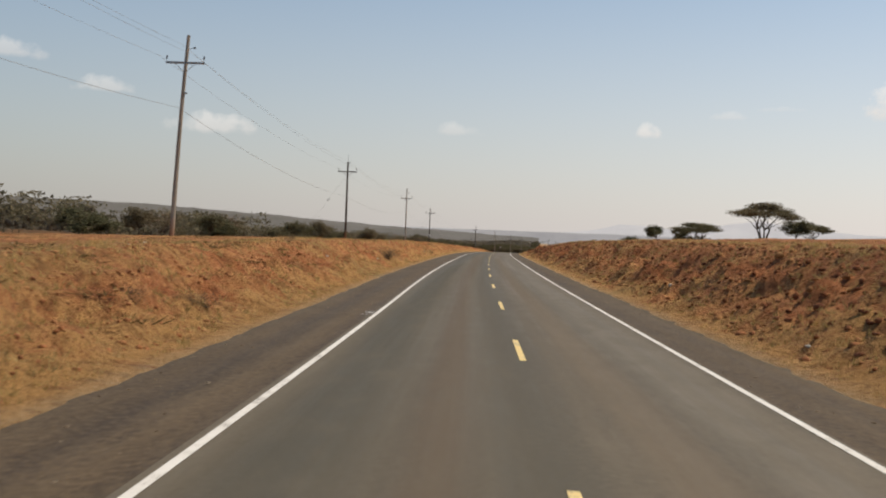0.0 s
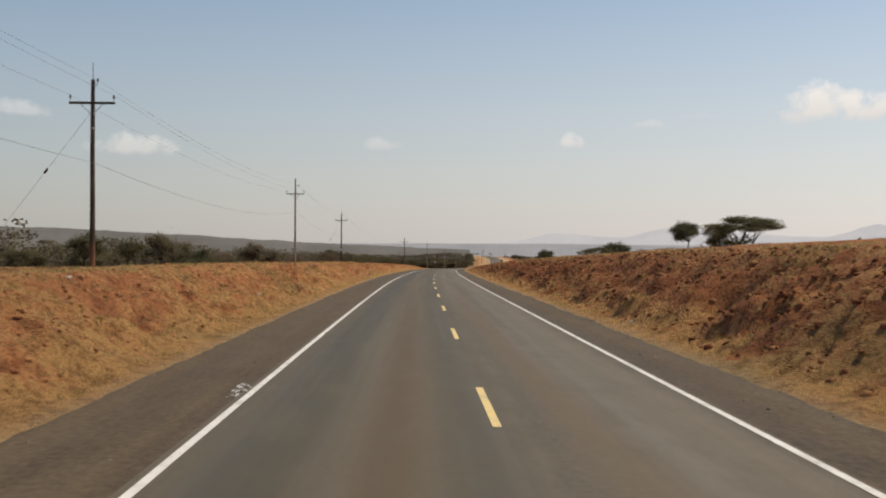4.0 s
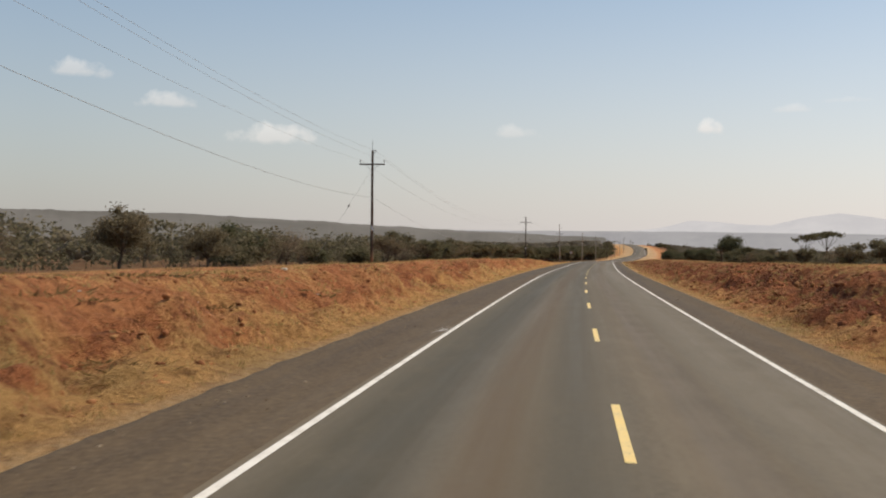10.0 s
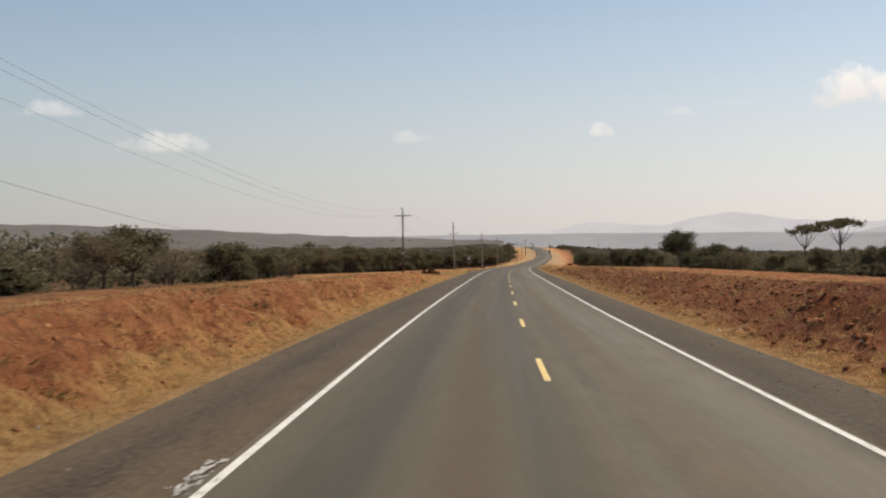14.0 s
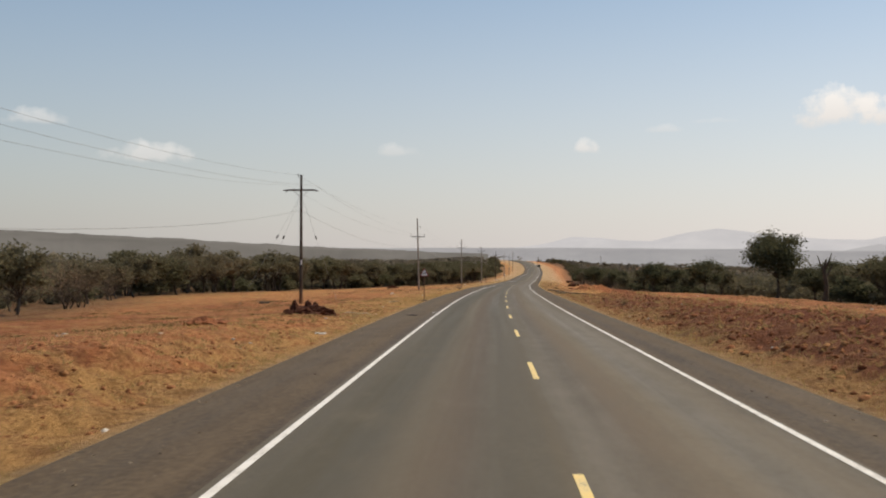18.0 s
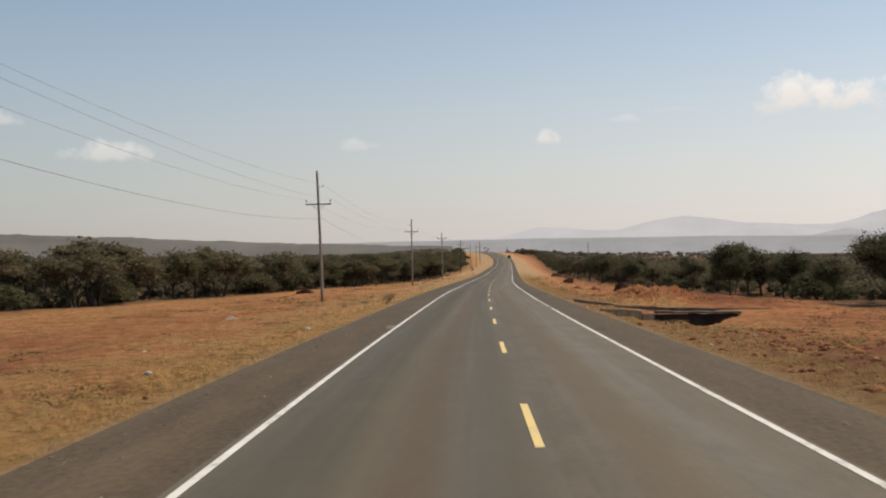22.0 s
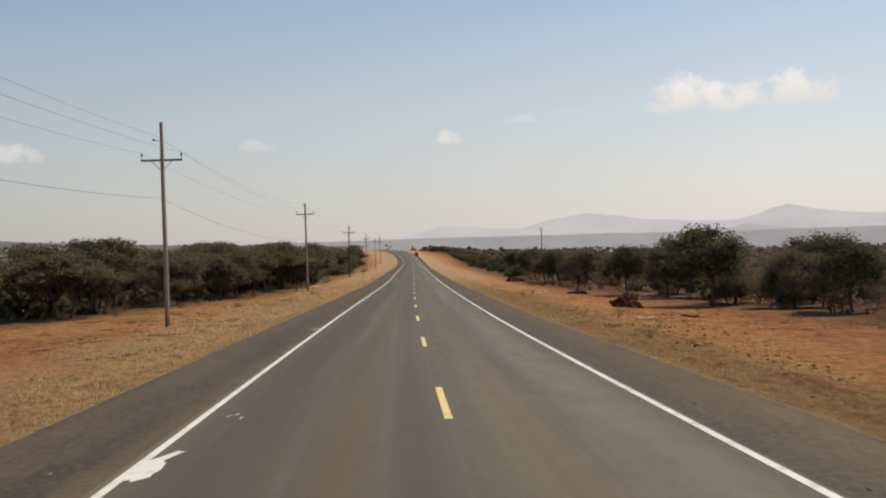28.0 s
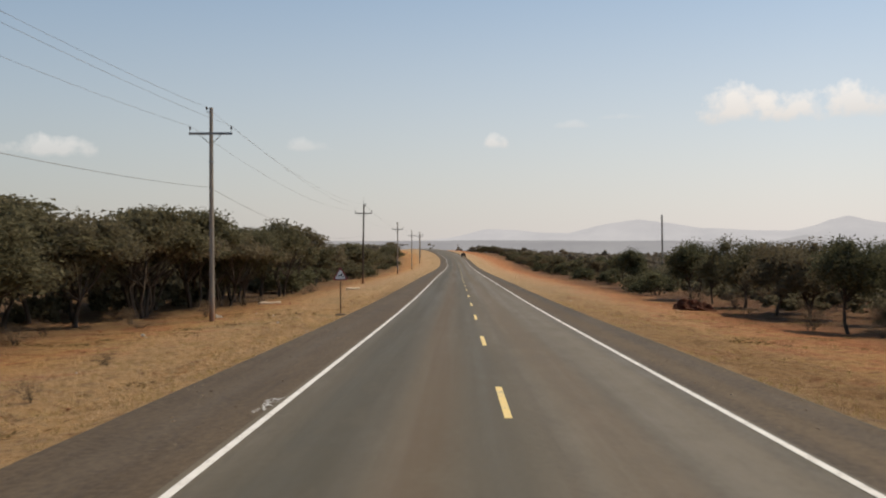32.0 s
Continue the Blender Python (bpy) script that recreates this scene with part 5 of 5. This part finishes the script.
def lumps(name, s, lat, size, material, label, seed, squash=0.6, sink=-0.05):
    rnd = np.random.RandomState(seed)
    p = ground_point(s, lat)
    n, k = len(p), len(ICO_V)
    shape = ICO_V[None] * rnd.uniform(0.6, 1.25, (n, k, 1)) * (rnd.uniform(0.7, 1.3, (n, 1, 3)) * (1, 1, squash))
    v = p[:, None, :] + shape * size[:, None, None] - np.array([0, 0, sink]) * size[:, None, None]
    f = ICO_F[None] + (np.arange(n) * k)[:, None, None]
    tagged(new(name, fast_mesh(name, v.reshape(-1, 3), f.reshape(-1, 3), material)), label, "soil", kind="stuff")


# hummocks of earth and dead grass that break up the faces of the cuttings
rnd = np.random.RandomState(33)
n = 11000
s = rnd.uniform(0, 1, n) ** 1.2 * 475 - 6
lumps("bank_hummocks", s, 5.9 + rnd.uniform(0, 1, n) ** 0.75 * 4.6, 0.04 + 0.12 * rnd.uniform(0, 1, n) ** 2.4, HUMMOCK, "knobbly lumps of red earth and dead grass on the cutting", 8, 0.75, 0.22)
n = 17000
s = rnd.uniform(0, 1, n) ** 1.15 * 426 - 6
lumps("bank_hummocks", s, -(6.3 + rnd.uniform(0, 1, n) ** 0.8 * 4.4), 0.028 + 0.07 * rnd.uniform(0, 1, n) ** 2.8, PALE_HUMMOCK, "small lumps of pale earth and straw on the bank", 9, 0.65, 0.15)
rnd = np.random.RandomState(14)
n = 8500
s = rnd.uniform(0, 1, n) ** 1.25 * 472 - 5
lumps("bank_clods", s, 6.2 + rnd.uniform(0, 1, n) * 4.6, 0.025 + 0.10 * rnd.uniform(0, 1, n) ** 2.6, CLOD, "broken red-brown clods on the cut bank", 1)
n = 4200
s = rnd.uniform(-5, 420, n)
lumps("bank_clods", s, -(6.4 + rnd.uniform(0, 1, n) ** 0.8 * 4.0), 0.015 + 0.06 * rnd.uniform(0, 1, n) ** 3.0, CLOD, "small red-brown clods on the grassy bank", 2)
n = 900
s = rnd.uniform(400, 720, n)
sg = np.where(rnd.uniform(size=n) < 0.5, -1, 1)
lumps("scattered_clods", s, sg * (6.4 + rnd.uniform(0, 1, n) * 13), 0.02 + 0.06 * rnd.uniform(0, 1, n) ** 4, CLOD, "scattered red-brown clods and crumbs of soil", 3)
n = 1000
s = rnd.uniform(497, 536, n)
lumps("scattered_clods", s, 9.0 + rnd.uniform(0, 1, n) * 10, 0.025 + 0.08 * rnd.uniform(0, 1, n) ** 2.5, CLOD, "dug red-brown clods on the spoil bank", 6, 0.6, 0.15)
n = 3200
s = rnd.uniform(497, 556, n)
lumps("scattered_clods", s, 7.6 + rnd.uniform(0, 1, n) ** 1.2 * 8.0, 0.03 + 0.12 * rnd.uniform(0, 1, n) ** 2.4, HUMMOCK, "rough lumps of dug red-brown soil beside the track", 11, 0.6, 0.3)
n = 1100
s = rnd.uniform(536, 610, n)
lumps("scattered_clods", s, 10.0 + rnd.normal(size=n) * 1.3, 0.02 + 0.07 * rnd.uniform(0, 1, n) ** 2.5, HUMMOCK, "rough red-brown soil clods in straw grass", 7)
n = 420
s = rnd.uniform(0, 710, n)
sg = np.where(rnd.uniform(size=n) < 0.6, -1, 1)
lumps("pale_pebbles", s, sg * (6.0 + rnd.uniform(0, 1, n) * 9), 0.03 + 0.09 * rnd.uniform(0, 1, n) ** 3, STONE, "pale pebbles and scraps on the verge", 4)


def shoulder_grit():
    """Loose chippings and crumbs of soil along the outer edges of both shoulders."""
    rnd = np.random.RandomState(52)
    n = 7000
    s = rnd.uniform(0, 1, n) ** 1.0 * 705 - 3
    sign = np.where(rnd.uniform(size=n) < 0.6, -1, 1)
    away = np.where(sign < 0, 5.62, 5.15) - rnd.uniform(0, 1, n) ** 1.8 * 1.7
    keep = value_noise(s * 0.25, sign * away * 0.8, 71) > -0.12
    s, lat = s[keep], (sign * away)[keep]
    x, y, z, h = axis(s)
    p = np.stack([x + lat * np.cos(h), y - lat * np.sin(h), z + 0.017 - 0.02 * np.abs(lat) / 3.5 * 0.6], -1)
    size = (0.008 + 0.03 * rnd.uniform(0, 1, len(p)) ** 3)[:, None, None]
    k = len(ICO_V)
    v = p[:, None, :] + ICO_V[None] * rnd.uniform(0.6, 1.3, (len(p), k, 1)) * size * (1, 1, 0.6)
    f = ICO_F[None] + (np.arange(len(p)) * k)[:, None, None]
    tagged(new("loose_chippings", fast_mesh("loose_chippings", v.reshape(-1, 3), f.reshape(-1, 3), CHIPS)), "loose pale chippings and soil crumbs on the shoulders", "gravel", kind="stuff")


shoulder_grit()


def heap(name, s, lat, long, wide, tall, seed, material, label, category, spiky=0.0, cone=0.0):
    """A heap of earth, knobbly all over."""
    base = on_ground(s, lat, 0.12)
    bm = bmesh.new()
    bmesh.ops.create_icosphere(bm, subdivisions=5 if long > 3 else 4, radius=1.0)
    off = Vector((seed * 3.7, seed * 1.3, 0))
    for v in bm.verts:
        k = 1.0 + 0.45 * noise.noise(v.co * 1.7 + off) + 0.25 * noise.noise(v.co * 4.3 + off) + 0.16 * noise.noise(v.co * 9.0 + off) + (0.16 * noise.noise(v.co * 17.0 + off) if long > 3 else 0.0)
        c = v.co * k
        if spiky and c.z > 0.2:
            c.z *= 1.0 + spiky * max(0.0, noise.noise(Vector((v.co.x * 3.1, v.co.y * 3.1, seed))))
        slim = 1.0 - cone * min(1.0, max(0.0, c.z))
        c = Vector((c.x * slim, c.y * slim, c.z))
        v.co = Vector((c.x * long / 2, c.y * wide / 2, max(c.z, -0.12) * tall))
    me = bpy.data.meshes.new(name)
    bm.to_mesh(me)
    bm.free()
    me.materials.append(material)
    ob = new(name, me)
    ob.matrix_basis = Matrix.Translation(base) @ Matrix.Rotation(-float(axis(float(s))[3]), 4, "Z")
    return tagged(ob, label, category)




def broken_mound(s, lat):
    """A weathered termite mound: a low rubble skirt with stumps of chimneys on it."""
    ob = thing("termite_mound", Matrix.Translation(on_ground(s, lat, 0.08)) @ Matrix.Rotation(-float(axis(float(s))[3]), 4, "Z"), "broken dark red termite mound with three stump chimneys", "mound")
    r = random.Random(7)

    def lump(name, x, y, z, wide, deep, tall, sub, rough):
        bm = bmesh.new()
        bmesh.ops.create_icosphere(bm, subdivisions=sub, radius=1.0)
        off = Vector((x * 5.1, y * 3.3, tall * 7))
        for v in bm.verts:
            k = 1.0 + rough * noise.noise(v.co * 1.9 + off) + rough * 0.6 * noise.noise(v.co * 4.7 + off)
            c = v.co * k
            if sub < 4:
                c.x, c.y = c.x / max(0.7, math.hypot(v.co.x, v.co.y) ** 0.5), c.y / max(0.7, math.hypot(v.co.x, v.co.y) ** 0.5)
            v.co = Vector((x + c.x * wide / 2, y + c.y * deep / 2, z + max(c.z, -0.3) * tall))
        part(name, bm, DARK_CLOD, ob)

    lump("skirt", 0, 0, 0, 2.5, 1.9, 0.42, 4, 0.6)
    for x, y, z, w, h in ((-0.55, 0.1, 0.38, 0.36, 0.34), (0.12, 0.15, 0.40, 0.32, 0.30), (0.52, 0.05, 0.38, 0.28, 0.28)):
        lump("chimney", x, y, z, w, w * 0.9, h, 3, 0.45)
    for k in range(26):
        a, d = r.uniform(0, 6.28), r.uniform(0.6, 1.25)
        q = r.uniform(0.10, 0.26)
        lump("rubble", d * math.cos(a) * 1.05, d * math.sin(a) * 0.8, 0.30 * (1.25 - d) + 0.08, q, q * 0.9, q * 0.5, 2, 0.5)


broken_mound(399.5, -10.0)
heap("dirt_mound", 383, -10.5, 1.6, 1.2, 0.35, 2, CLOD, "low heap of red soil and dry stems", "soil heap")
heap("dirt_mound", 532, 14.0, 3.7, 3.2, 1.5, 3, DARK_CLOD, "steep heap of dark red dug soil", "soil heap", 0.0, 0.35)
heap("termite_mound", 616, 13.6, 1.9, 1.6, 0.9, 4, DARK_CLOD, "rounded dark red termite mound", "mound")
heap("dirt_mound", 648, 15.5, 2.0, 1.6, 0.4, 5, DARK_CLOD, "brown heap of soil under the trees", "soil heap")
heap("dirt_mound", 560, 13.5, 1.4, 1.2, 0.45, 6, CLOD, "small heap of red soil", "soil heap")
heap("dirt_mound", 575, 12.5, 1.2, 1.0, 0.35, 7, CLOD, "small heap of red soil", "soil heap")
heap("dirt_mound", 703, 15.0, 2.4, 1.6, 0.85, 8, DARK_CLOD, "dark rounded heap of soil beside the trees", "soil heap")
heap("boulder", 636, -15.2, 0.7, 0.55, 0.3, 9, STONE, "pale white boulder on dry ground", "boulder")
heap("boulder", 489.4, -15.5, 0.75, 0.5, 0.2, 10, STONE, "pale flat stone lying in dry grass", "stone")
heap("boulder", 696, -15.0, 0.5, 0.4, 0.3, 11, STONE, "pale stone beside a power pole", "stone")
heap("stone", 360.5, -5.75, 0.3, 0.24, 0.12, 12, CLOD, "dark stone on the edge of the shoulder", "stone")
heap("stone", 19.5, 6.0, 0.42, 0.3, 0.14, 13, CLOD, "brown stone at the edge of the shoulder", "stone")
heap("stone", 192, -7.2, 0.34, 0.3, 0.12, 14, STONE, "pale stone in dry grass", "stone")
heap("stone", 184, -7.0, 0.5, 0.2, 0.08, 15, STONE, "pale flat stone on the bank", "stone")
heap("stone", 262, -6.4, 0.2, 0.18, 0.1, 16, STONE, "small white stone on the verge", "stone")
heap("stone", 451.7, -5.7, 0.26, 0.2, 0.12, 17, STONE, "pale stone lying at the edge of the shoulder", "stone")
heap("stone", 534, -6.2, 0.26, 0.2, 0.14, 18, STONE, "pale stone at the edge of the shoulder", "stone")
heap("dirt_mound", 576, -26.7, 2.2, 1.6, 0.7, 19, DARK_CLOD, "dark red heap of soil before the trees", "soil heap")


def crumpled_bag(s, lat, size, seed):
    ob = heap("plastic_bag", s, lat, size * 1.3, size, size * 0.5, seed, PLASTIC, "crumpled white plastic bag lying on the verge", "litter")
    return ob


def tyre_strip(s, lat, turn):
    """A torn tread lying curled on the shoulder."""
    verts, faces = [], []
    tube_arrays([((k / 8 - 0.5) * 0.55, 0.08 * math.sin(k / 8 * 5.0), 0.02 + 0.015 * math.sin(k * 1.7)) for k in range(9)], [0.015 + 0.025 * math.sin(math.pi * (k + 0.6) / 9.2) for k in range(9)], 8, verts, faces)
    verts = [Vector((v.x, v.y, max(0.0, v.z * 0.6))) for v in verts]
    ob = new("tyre_strip", mesh_of("tyre_strip", verts, faces, RUBBER, True))
    ob.matrix_basis = Matrix.Translation(road_point(s, lat, 0.017 - 0.02 * abs(lat) / 3.5 * 0.6)) @ Matrix.Rotation(radians(turn), 4, "Z")
    tagged(ob, "curled black strip of torn tyre on the shoulder", "litter")


tyre_strip(400.0, -4.65, -10)
crumpled_bag(386, -7.0, 0.42, 21)
for k, (s0, l0) in enumerate(((266, -6.7), (283, -10.1), (285, -11), (271, -8.0), (210, -8.3), (345, -7.1), (398, -8.2), (452, -11), (640, -9), (575, -10.5), (120, 5.9), (213, 6.0), (607, 9.5), (672, 7.8))):
    crumpled_bag(s0, l0, 0.11 + 0.03 * (k % 3), 30 + k)


def log(s, lat, long, thick, turn, material, bend, label):
    base = on_ground(s, lat)
    verts, faces = [], []
    path = [((k / 8 - 0.5) * long, bend * math.sin(k / 8 * math.pi * 1.6), thick * 0.7 + 0.03 * math.sin(k)) for k in range(9)]
    tube_arrays(path, [thick * (0.7 + 0.3 * math.sin(math.pi * (k + 1) / 10)) for k in range(9)], 8, verts, faces)
    faces += [tuple(range(7, -1, -1)), tuple(range(len(verts) - 8, len(verts)))]
    ob = new("log", mesh_of("log", verts, faces, material, True))
    ob.matrix_basis = Matrix.Translation(base) @ Matrix.Rotation(radians(turn), 4, "Z")
    tagged(ob, label, "log")


log(430.5, -8.0, 2.0, 0.045, -8, LOG, 0.12, "thin crooked bleached branch lying in dry grass")
log(402.6, -7.8, 1.5, 0.04, -30, LOG, 0.1, "thin bleached stick lying in dry grass")
log(404.2, -7.3, 0.8, 0.035, 10, LOG, 0.06, "thin bleached stick lying in dry grass")
log(443, -22.0, 1.0, 0.17, 5, BARK, 0.02, "short brown log lying on red soil")
log(716, -15.5, 1.8, 0.13, 20, LOG, 0.1, "pale fallen log at the edge of the trees")
log(742, -11.5, 1.6, 0.13, 30, LOG, 0.05, "pale log lying on the verge")
log(655, 13.0, 0.8, 0.08, -20, LOG, 0.15, "broken dark branch on red soil")
log(646, 10.5, 0.9, 0.06, 50, LOG, 0.1, "broken pale branch on red soil")
log(599, 11.0, 0.8, 0.06, 10, LOG, 0.08, "broken pale branch on red soil")
log(604, 14.5, 1.0, 0.07, -40, BARK, 0.12, "broken dark branch on red soil")

# ---- road signs ----


def warning_sign(s, lat, tall):
    base = on_ground(s, lat, 0.0)
    ob = thing("warning_sign", Matrix.Translation(base) @ Matrix.Rotation(-float(axis(float(s))[3]), 4, "Z"), "triangular warning sign with red border on a rusty post", "road sign", "warning signs")
    part("post", bm_tube((0, 0, -0.2), (0, 0, tall - 0.1), 0.032, 0.032, 10), RUST, ob, "rusty brown steel post")
    part("footing", bm_box(0.45, 0.4, 0.12, (0, 0, 0.03), bevel=0.03), CONCRETE, ob, "concrete footing")

    def plate(side, thick, y, z0, material, name, label):
        bm = bmesh.new()
        h = side * 0.866
        pts = [(-side / 2, 0), (side / 2, 0), (0, h)]
        rim = []
        for k, (x, z) in enumerate(pts):
            cx, cz = 0, h / 3
            for da in (-0.18, 0.0, 0.18):
                a = math.atan2(z - cz, x - cx) + da
                d = math.hypot(x - cx, z - cz) * (0.92 if da == 0 else 0.83)
                rim.append((cx + d * math.cos(a), cz + d * math.sin(a)))
        front = [bm.verts.new((x, y, z0 + z)) for x, z in rim]
        rear = [bm.verts.new((x, y + thick, z0 + z)) for x, z in rim]
        bm.faces.new(front)
        bm.faces.new(rear[::-1])
        for k in range(len(rim)):
            j = (k + 1) % len(rim)
            bm.faces.new((front[j], front[k], rear[k], rear[j]))
        bmesh.ops.recalc_face_normals(bm, faces=bm.faces)
        return part(name, bm, material, ob, label)

    z0 = tall - 0.72
    plate(0.74, 0.02, -0.055, z0, SIGN_RED, "border_plate", "red border plate")
    plate(0.52, 0.006, -0.062, z0 + 0.062, SIGN_WHITE, "face_plate", "white face")
    sym = bmesh.new()
    for x, z, w, h, a in ((0.0, 0.235, 0.2, 0.055, 18), (-0.1, 0.175, 0.12, 0.022, 35), (0.105, 0.19, 0.12, 0.022, -30), (0.085, 0.30, 0.026, 0.1, -12)):
        bm_box(w, 0.004, h, (x, -0.066, z0 + z), Matrix.Rotation(radians(-a), 4, "Y"), bm=sym)
    part("symbol", sym, SIGN_BLACK, ob, "plain black symbol")


warning_sign(428.6, -6.05, 2.65)
warning_sign(684.0, -6.3, 2.45)

# ---- culvert under the side track ----


def concrete_wall(points, tall, thick, label, sink, material=CONCRETE):
    """A low wall along points (s, across, height over the road) with a chipped top edge."""
    r = random.Random(len(points) + int(tall * 100))
    base = on_ground(points[0][0], points[0][1])
    way = [Vector(road_point(p[0], p[1], p[2])) for p in points]
    fine = []
    for a, b in zip(way, way[1:]):
        k = max(2, int((b - a).length / 0.45))
        fine += [a.lerp(b, i / k) for i in range(k)]
    fine.append(way[-1])
    bm = bmesh.new()
    last = None
    for i, p in enumerate(fine):
        d = (fine[min(i + 1, len(fine) - 1)] - fine[max(i - 1, 0)]).normalized()
        nrm = Vector((d.y, -d.x, 0)) * thick / 2
        top = Vector((0, 0, r.uniform(-0.05, 0.02)))
        cut = Vector((0, 0, 0.025))
        ring = [p - nrm - Vector((0, 0, sink)), p - nrm * 1.02 + top - cut, p - nrm * 0.8 + top, p + nrm * 0.8 + top, p + nrm * 1.02 + top - cut, p + nrm - Vector((0, 0, sink))]
        vs = [bm.verts.new(q - Vector(base)) for q in ring]
        if last:
            for k in range(5):
                bm.faces.new((last[k], last[k + 1], vs[k + 1], vs[k]))
        else:
            bm.faces.new(vs)
        last = vs
    bm.faces.new(last[::-1])
    bmesh.ops.recalc_face_normals(bm, faces=bm.faces)
    me = bpy.data.meshes.new("culvert_wall")
    bm.to_mesh(me)
    bm.free()
    me.materials.append(material)
    ob = new("culvert_wall", me)
    ob.matrix_basis = Matrix.Translation(base)
    tagged(ob, label, "wall", "culvert walls")
    return ob


concrete_wall([(495.0, 5.9, 0.1), (493.4, 8.8, -0.34), (493.0, 13.5, -0.58), (493.0, 18.0, -0.66)], 0.35, 0.28, "low stained concrete kerb wall of a side track", 0.7)
concrete_wall([(483.4, 6.3, -0.1), (485.4, 8.7, -0.34)], 0.3, 0.24, "short broken concrete kerb wall", 0.9)
concrete_wall([(485.5, 8.8, -0.5), (486.3, 9.6, -0.56)], 0.3, 0.2, "sunken concrete link between culvert walls", 0.9)
# a solid wall whose near-black colour stands for the shaded opening
concrete_wall([(486.4, 9.7, -0.60), (486.4, 11.9, -0.62), (486.5, 14.5, -0.66)], 1.2, 0.3, "concrete culvert headwall above a pit, painted near-black as shade", 2.0, SHADE_CONCRETE)
concrete_wall([(486.35, 9.65, -0.44), (486.35, 11.9, -0.47), (486.45, 14.55, -0.51)], 0.2, 0.36, "pale worn concrete coping along the culvert headwall", 0.14)
slab = thing("track_slab", Matrix.Translation(road_point(490.0, 12.4, -0.92)) @ Matrix.Rotation(-float(axis(490.0)[3]), 4, "Z"), "dusty concrete slab of the side track over a culvert", "slab")
part("deck", bm_box(4.3, 6.4, 0.2, (-0.5, -0.4, 0), bevel=0.03), DUSTY_SLAB, slab)
part("side_wall", bm_box(0.3, 6.5, 1.5, (-0.8, -0.2, -0.86)), SHADE_CONCRETE, slab, "culvert side wall painted near-black as shade")
part("side_wall", bm_box(0.3, 6.8, 1.5, (1.85, -0.3, -0.86)), SHADE_CONCRETE, slab, "culvert side wall painted near-black as shade")
part("rear_wall", bm_box(3.1, 0.3, 1.5, (0.88, 2.9, -0.86)), SHADE_CONCRETE, slab, "culvert rear wall painted near-black as shade")
part("floor_slab", bm_box(3.1, 6.4, 0.1, (0.88, -0.2, -1.42)), SHADE_CONCRETE, slab, "culvert floor painted near-black as shade")

# ---- a vehicle far down the road ----


def parked_pickup(s, lat):
    base = road_point(s, lat, 0.01)
    ob = thing("pickup_truck", Matrix.Translation(base) @ Matrix.Rotation(-float(axis(float(s))[3]), 4, "Z"), "dark pickup truck standing far off at the road's edge", "truck")
    part("body", bm_box(1.8, 4.6, 0.7, (0, 0, 0.75), bevel=0.12), CAR_PAINT, ob)
    part("cab", bm_box(1.6, 1.9, 0.75, (0, 0.3, 1.4), bevel=0.16), CAR_PAINT, ob)
    part("rear_window", bm_box(1.3, 0.02, 0.42, (0, -0.665, 1.48)), GLASS, ob)
    part("bumper", bm_box(1.7, 0.12, 0.18, (0, -2.32, 0.5), bevel=0.03), STEEL, ob)
    for sx in (-1, 1):
        part("tail_lamp", bm_box(0.14, 0.04, 0.3, (sx * 0.8, -2.31, 0.85), bevel=0.01), LAMP_RED, ob)
        part("side_window", bm_box(0.02, 1.4, 0.4, (sx * 0.805, 0.3, 1.48)), GLASS, ob)
        for sy in (-1.45, 1.45):
            wheel = part("wheel", bm_tube((sx * 0.68, sy, 0.36), (sx * 0.92, sy, 0.36), 0.36, 0.36, 20), RUBBER, ob, "black tyre")
            part("rim", bm_tube((sx * 0.9, sy, 0.36), (sx * 0.935, sy, 0.36), 0.2, 0.18, 14), STEEL, wheel)


parked_pickup(1062.0, 4.4)
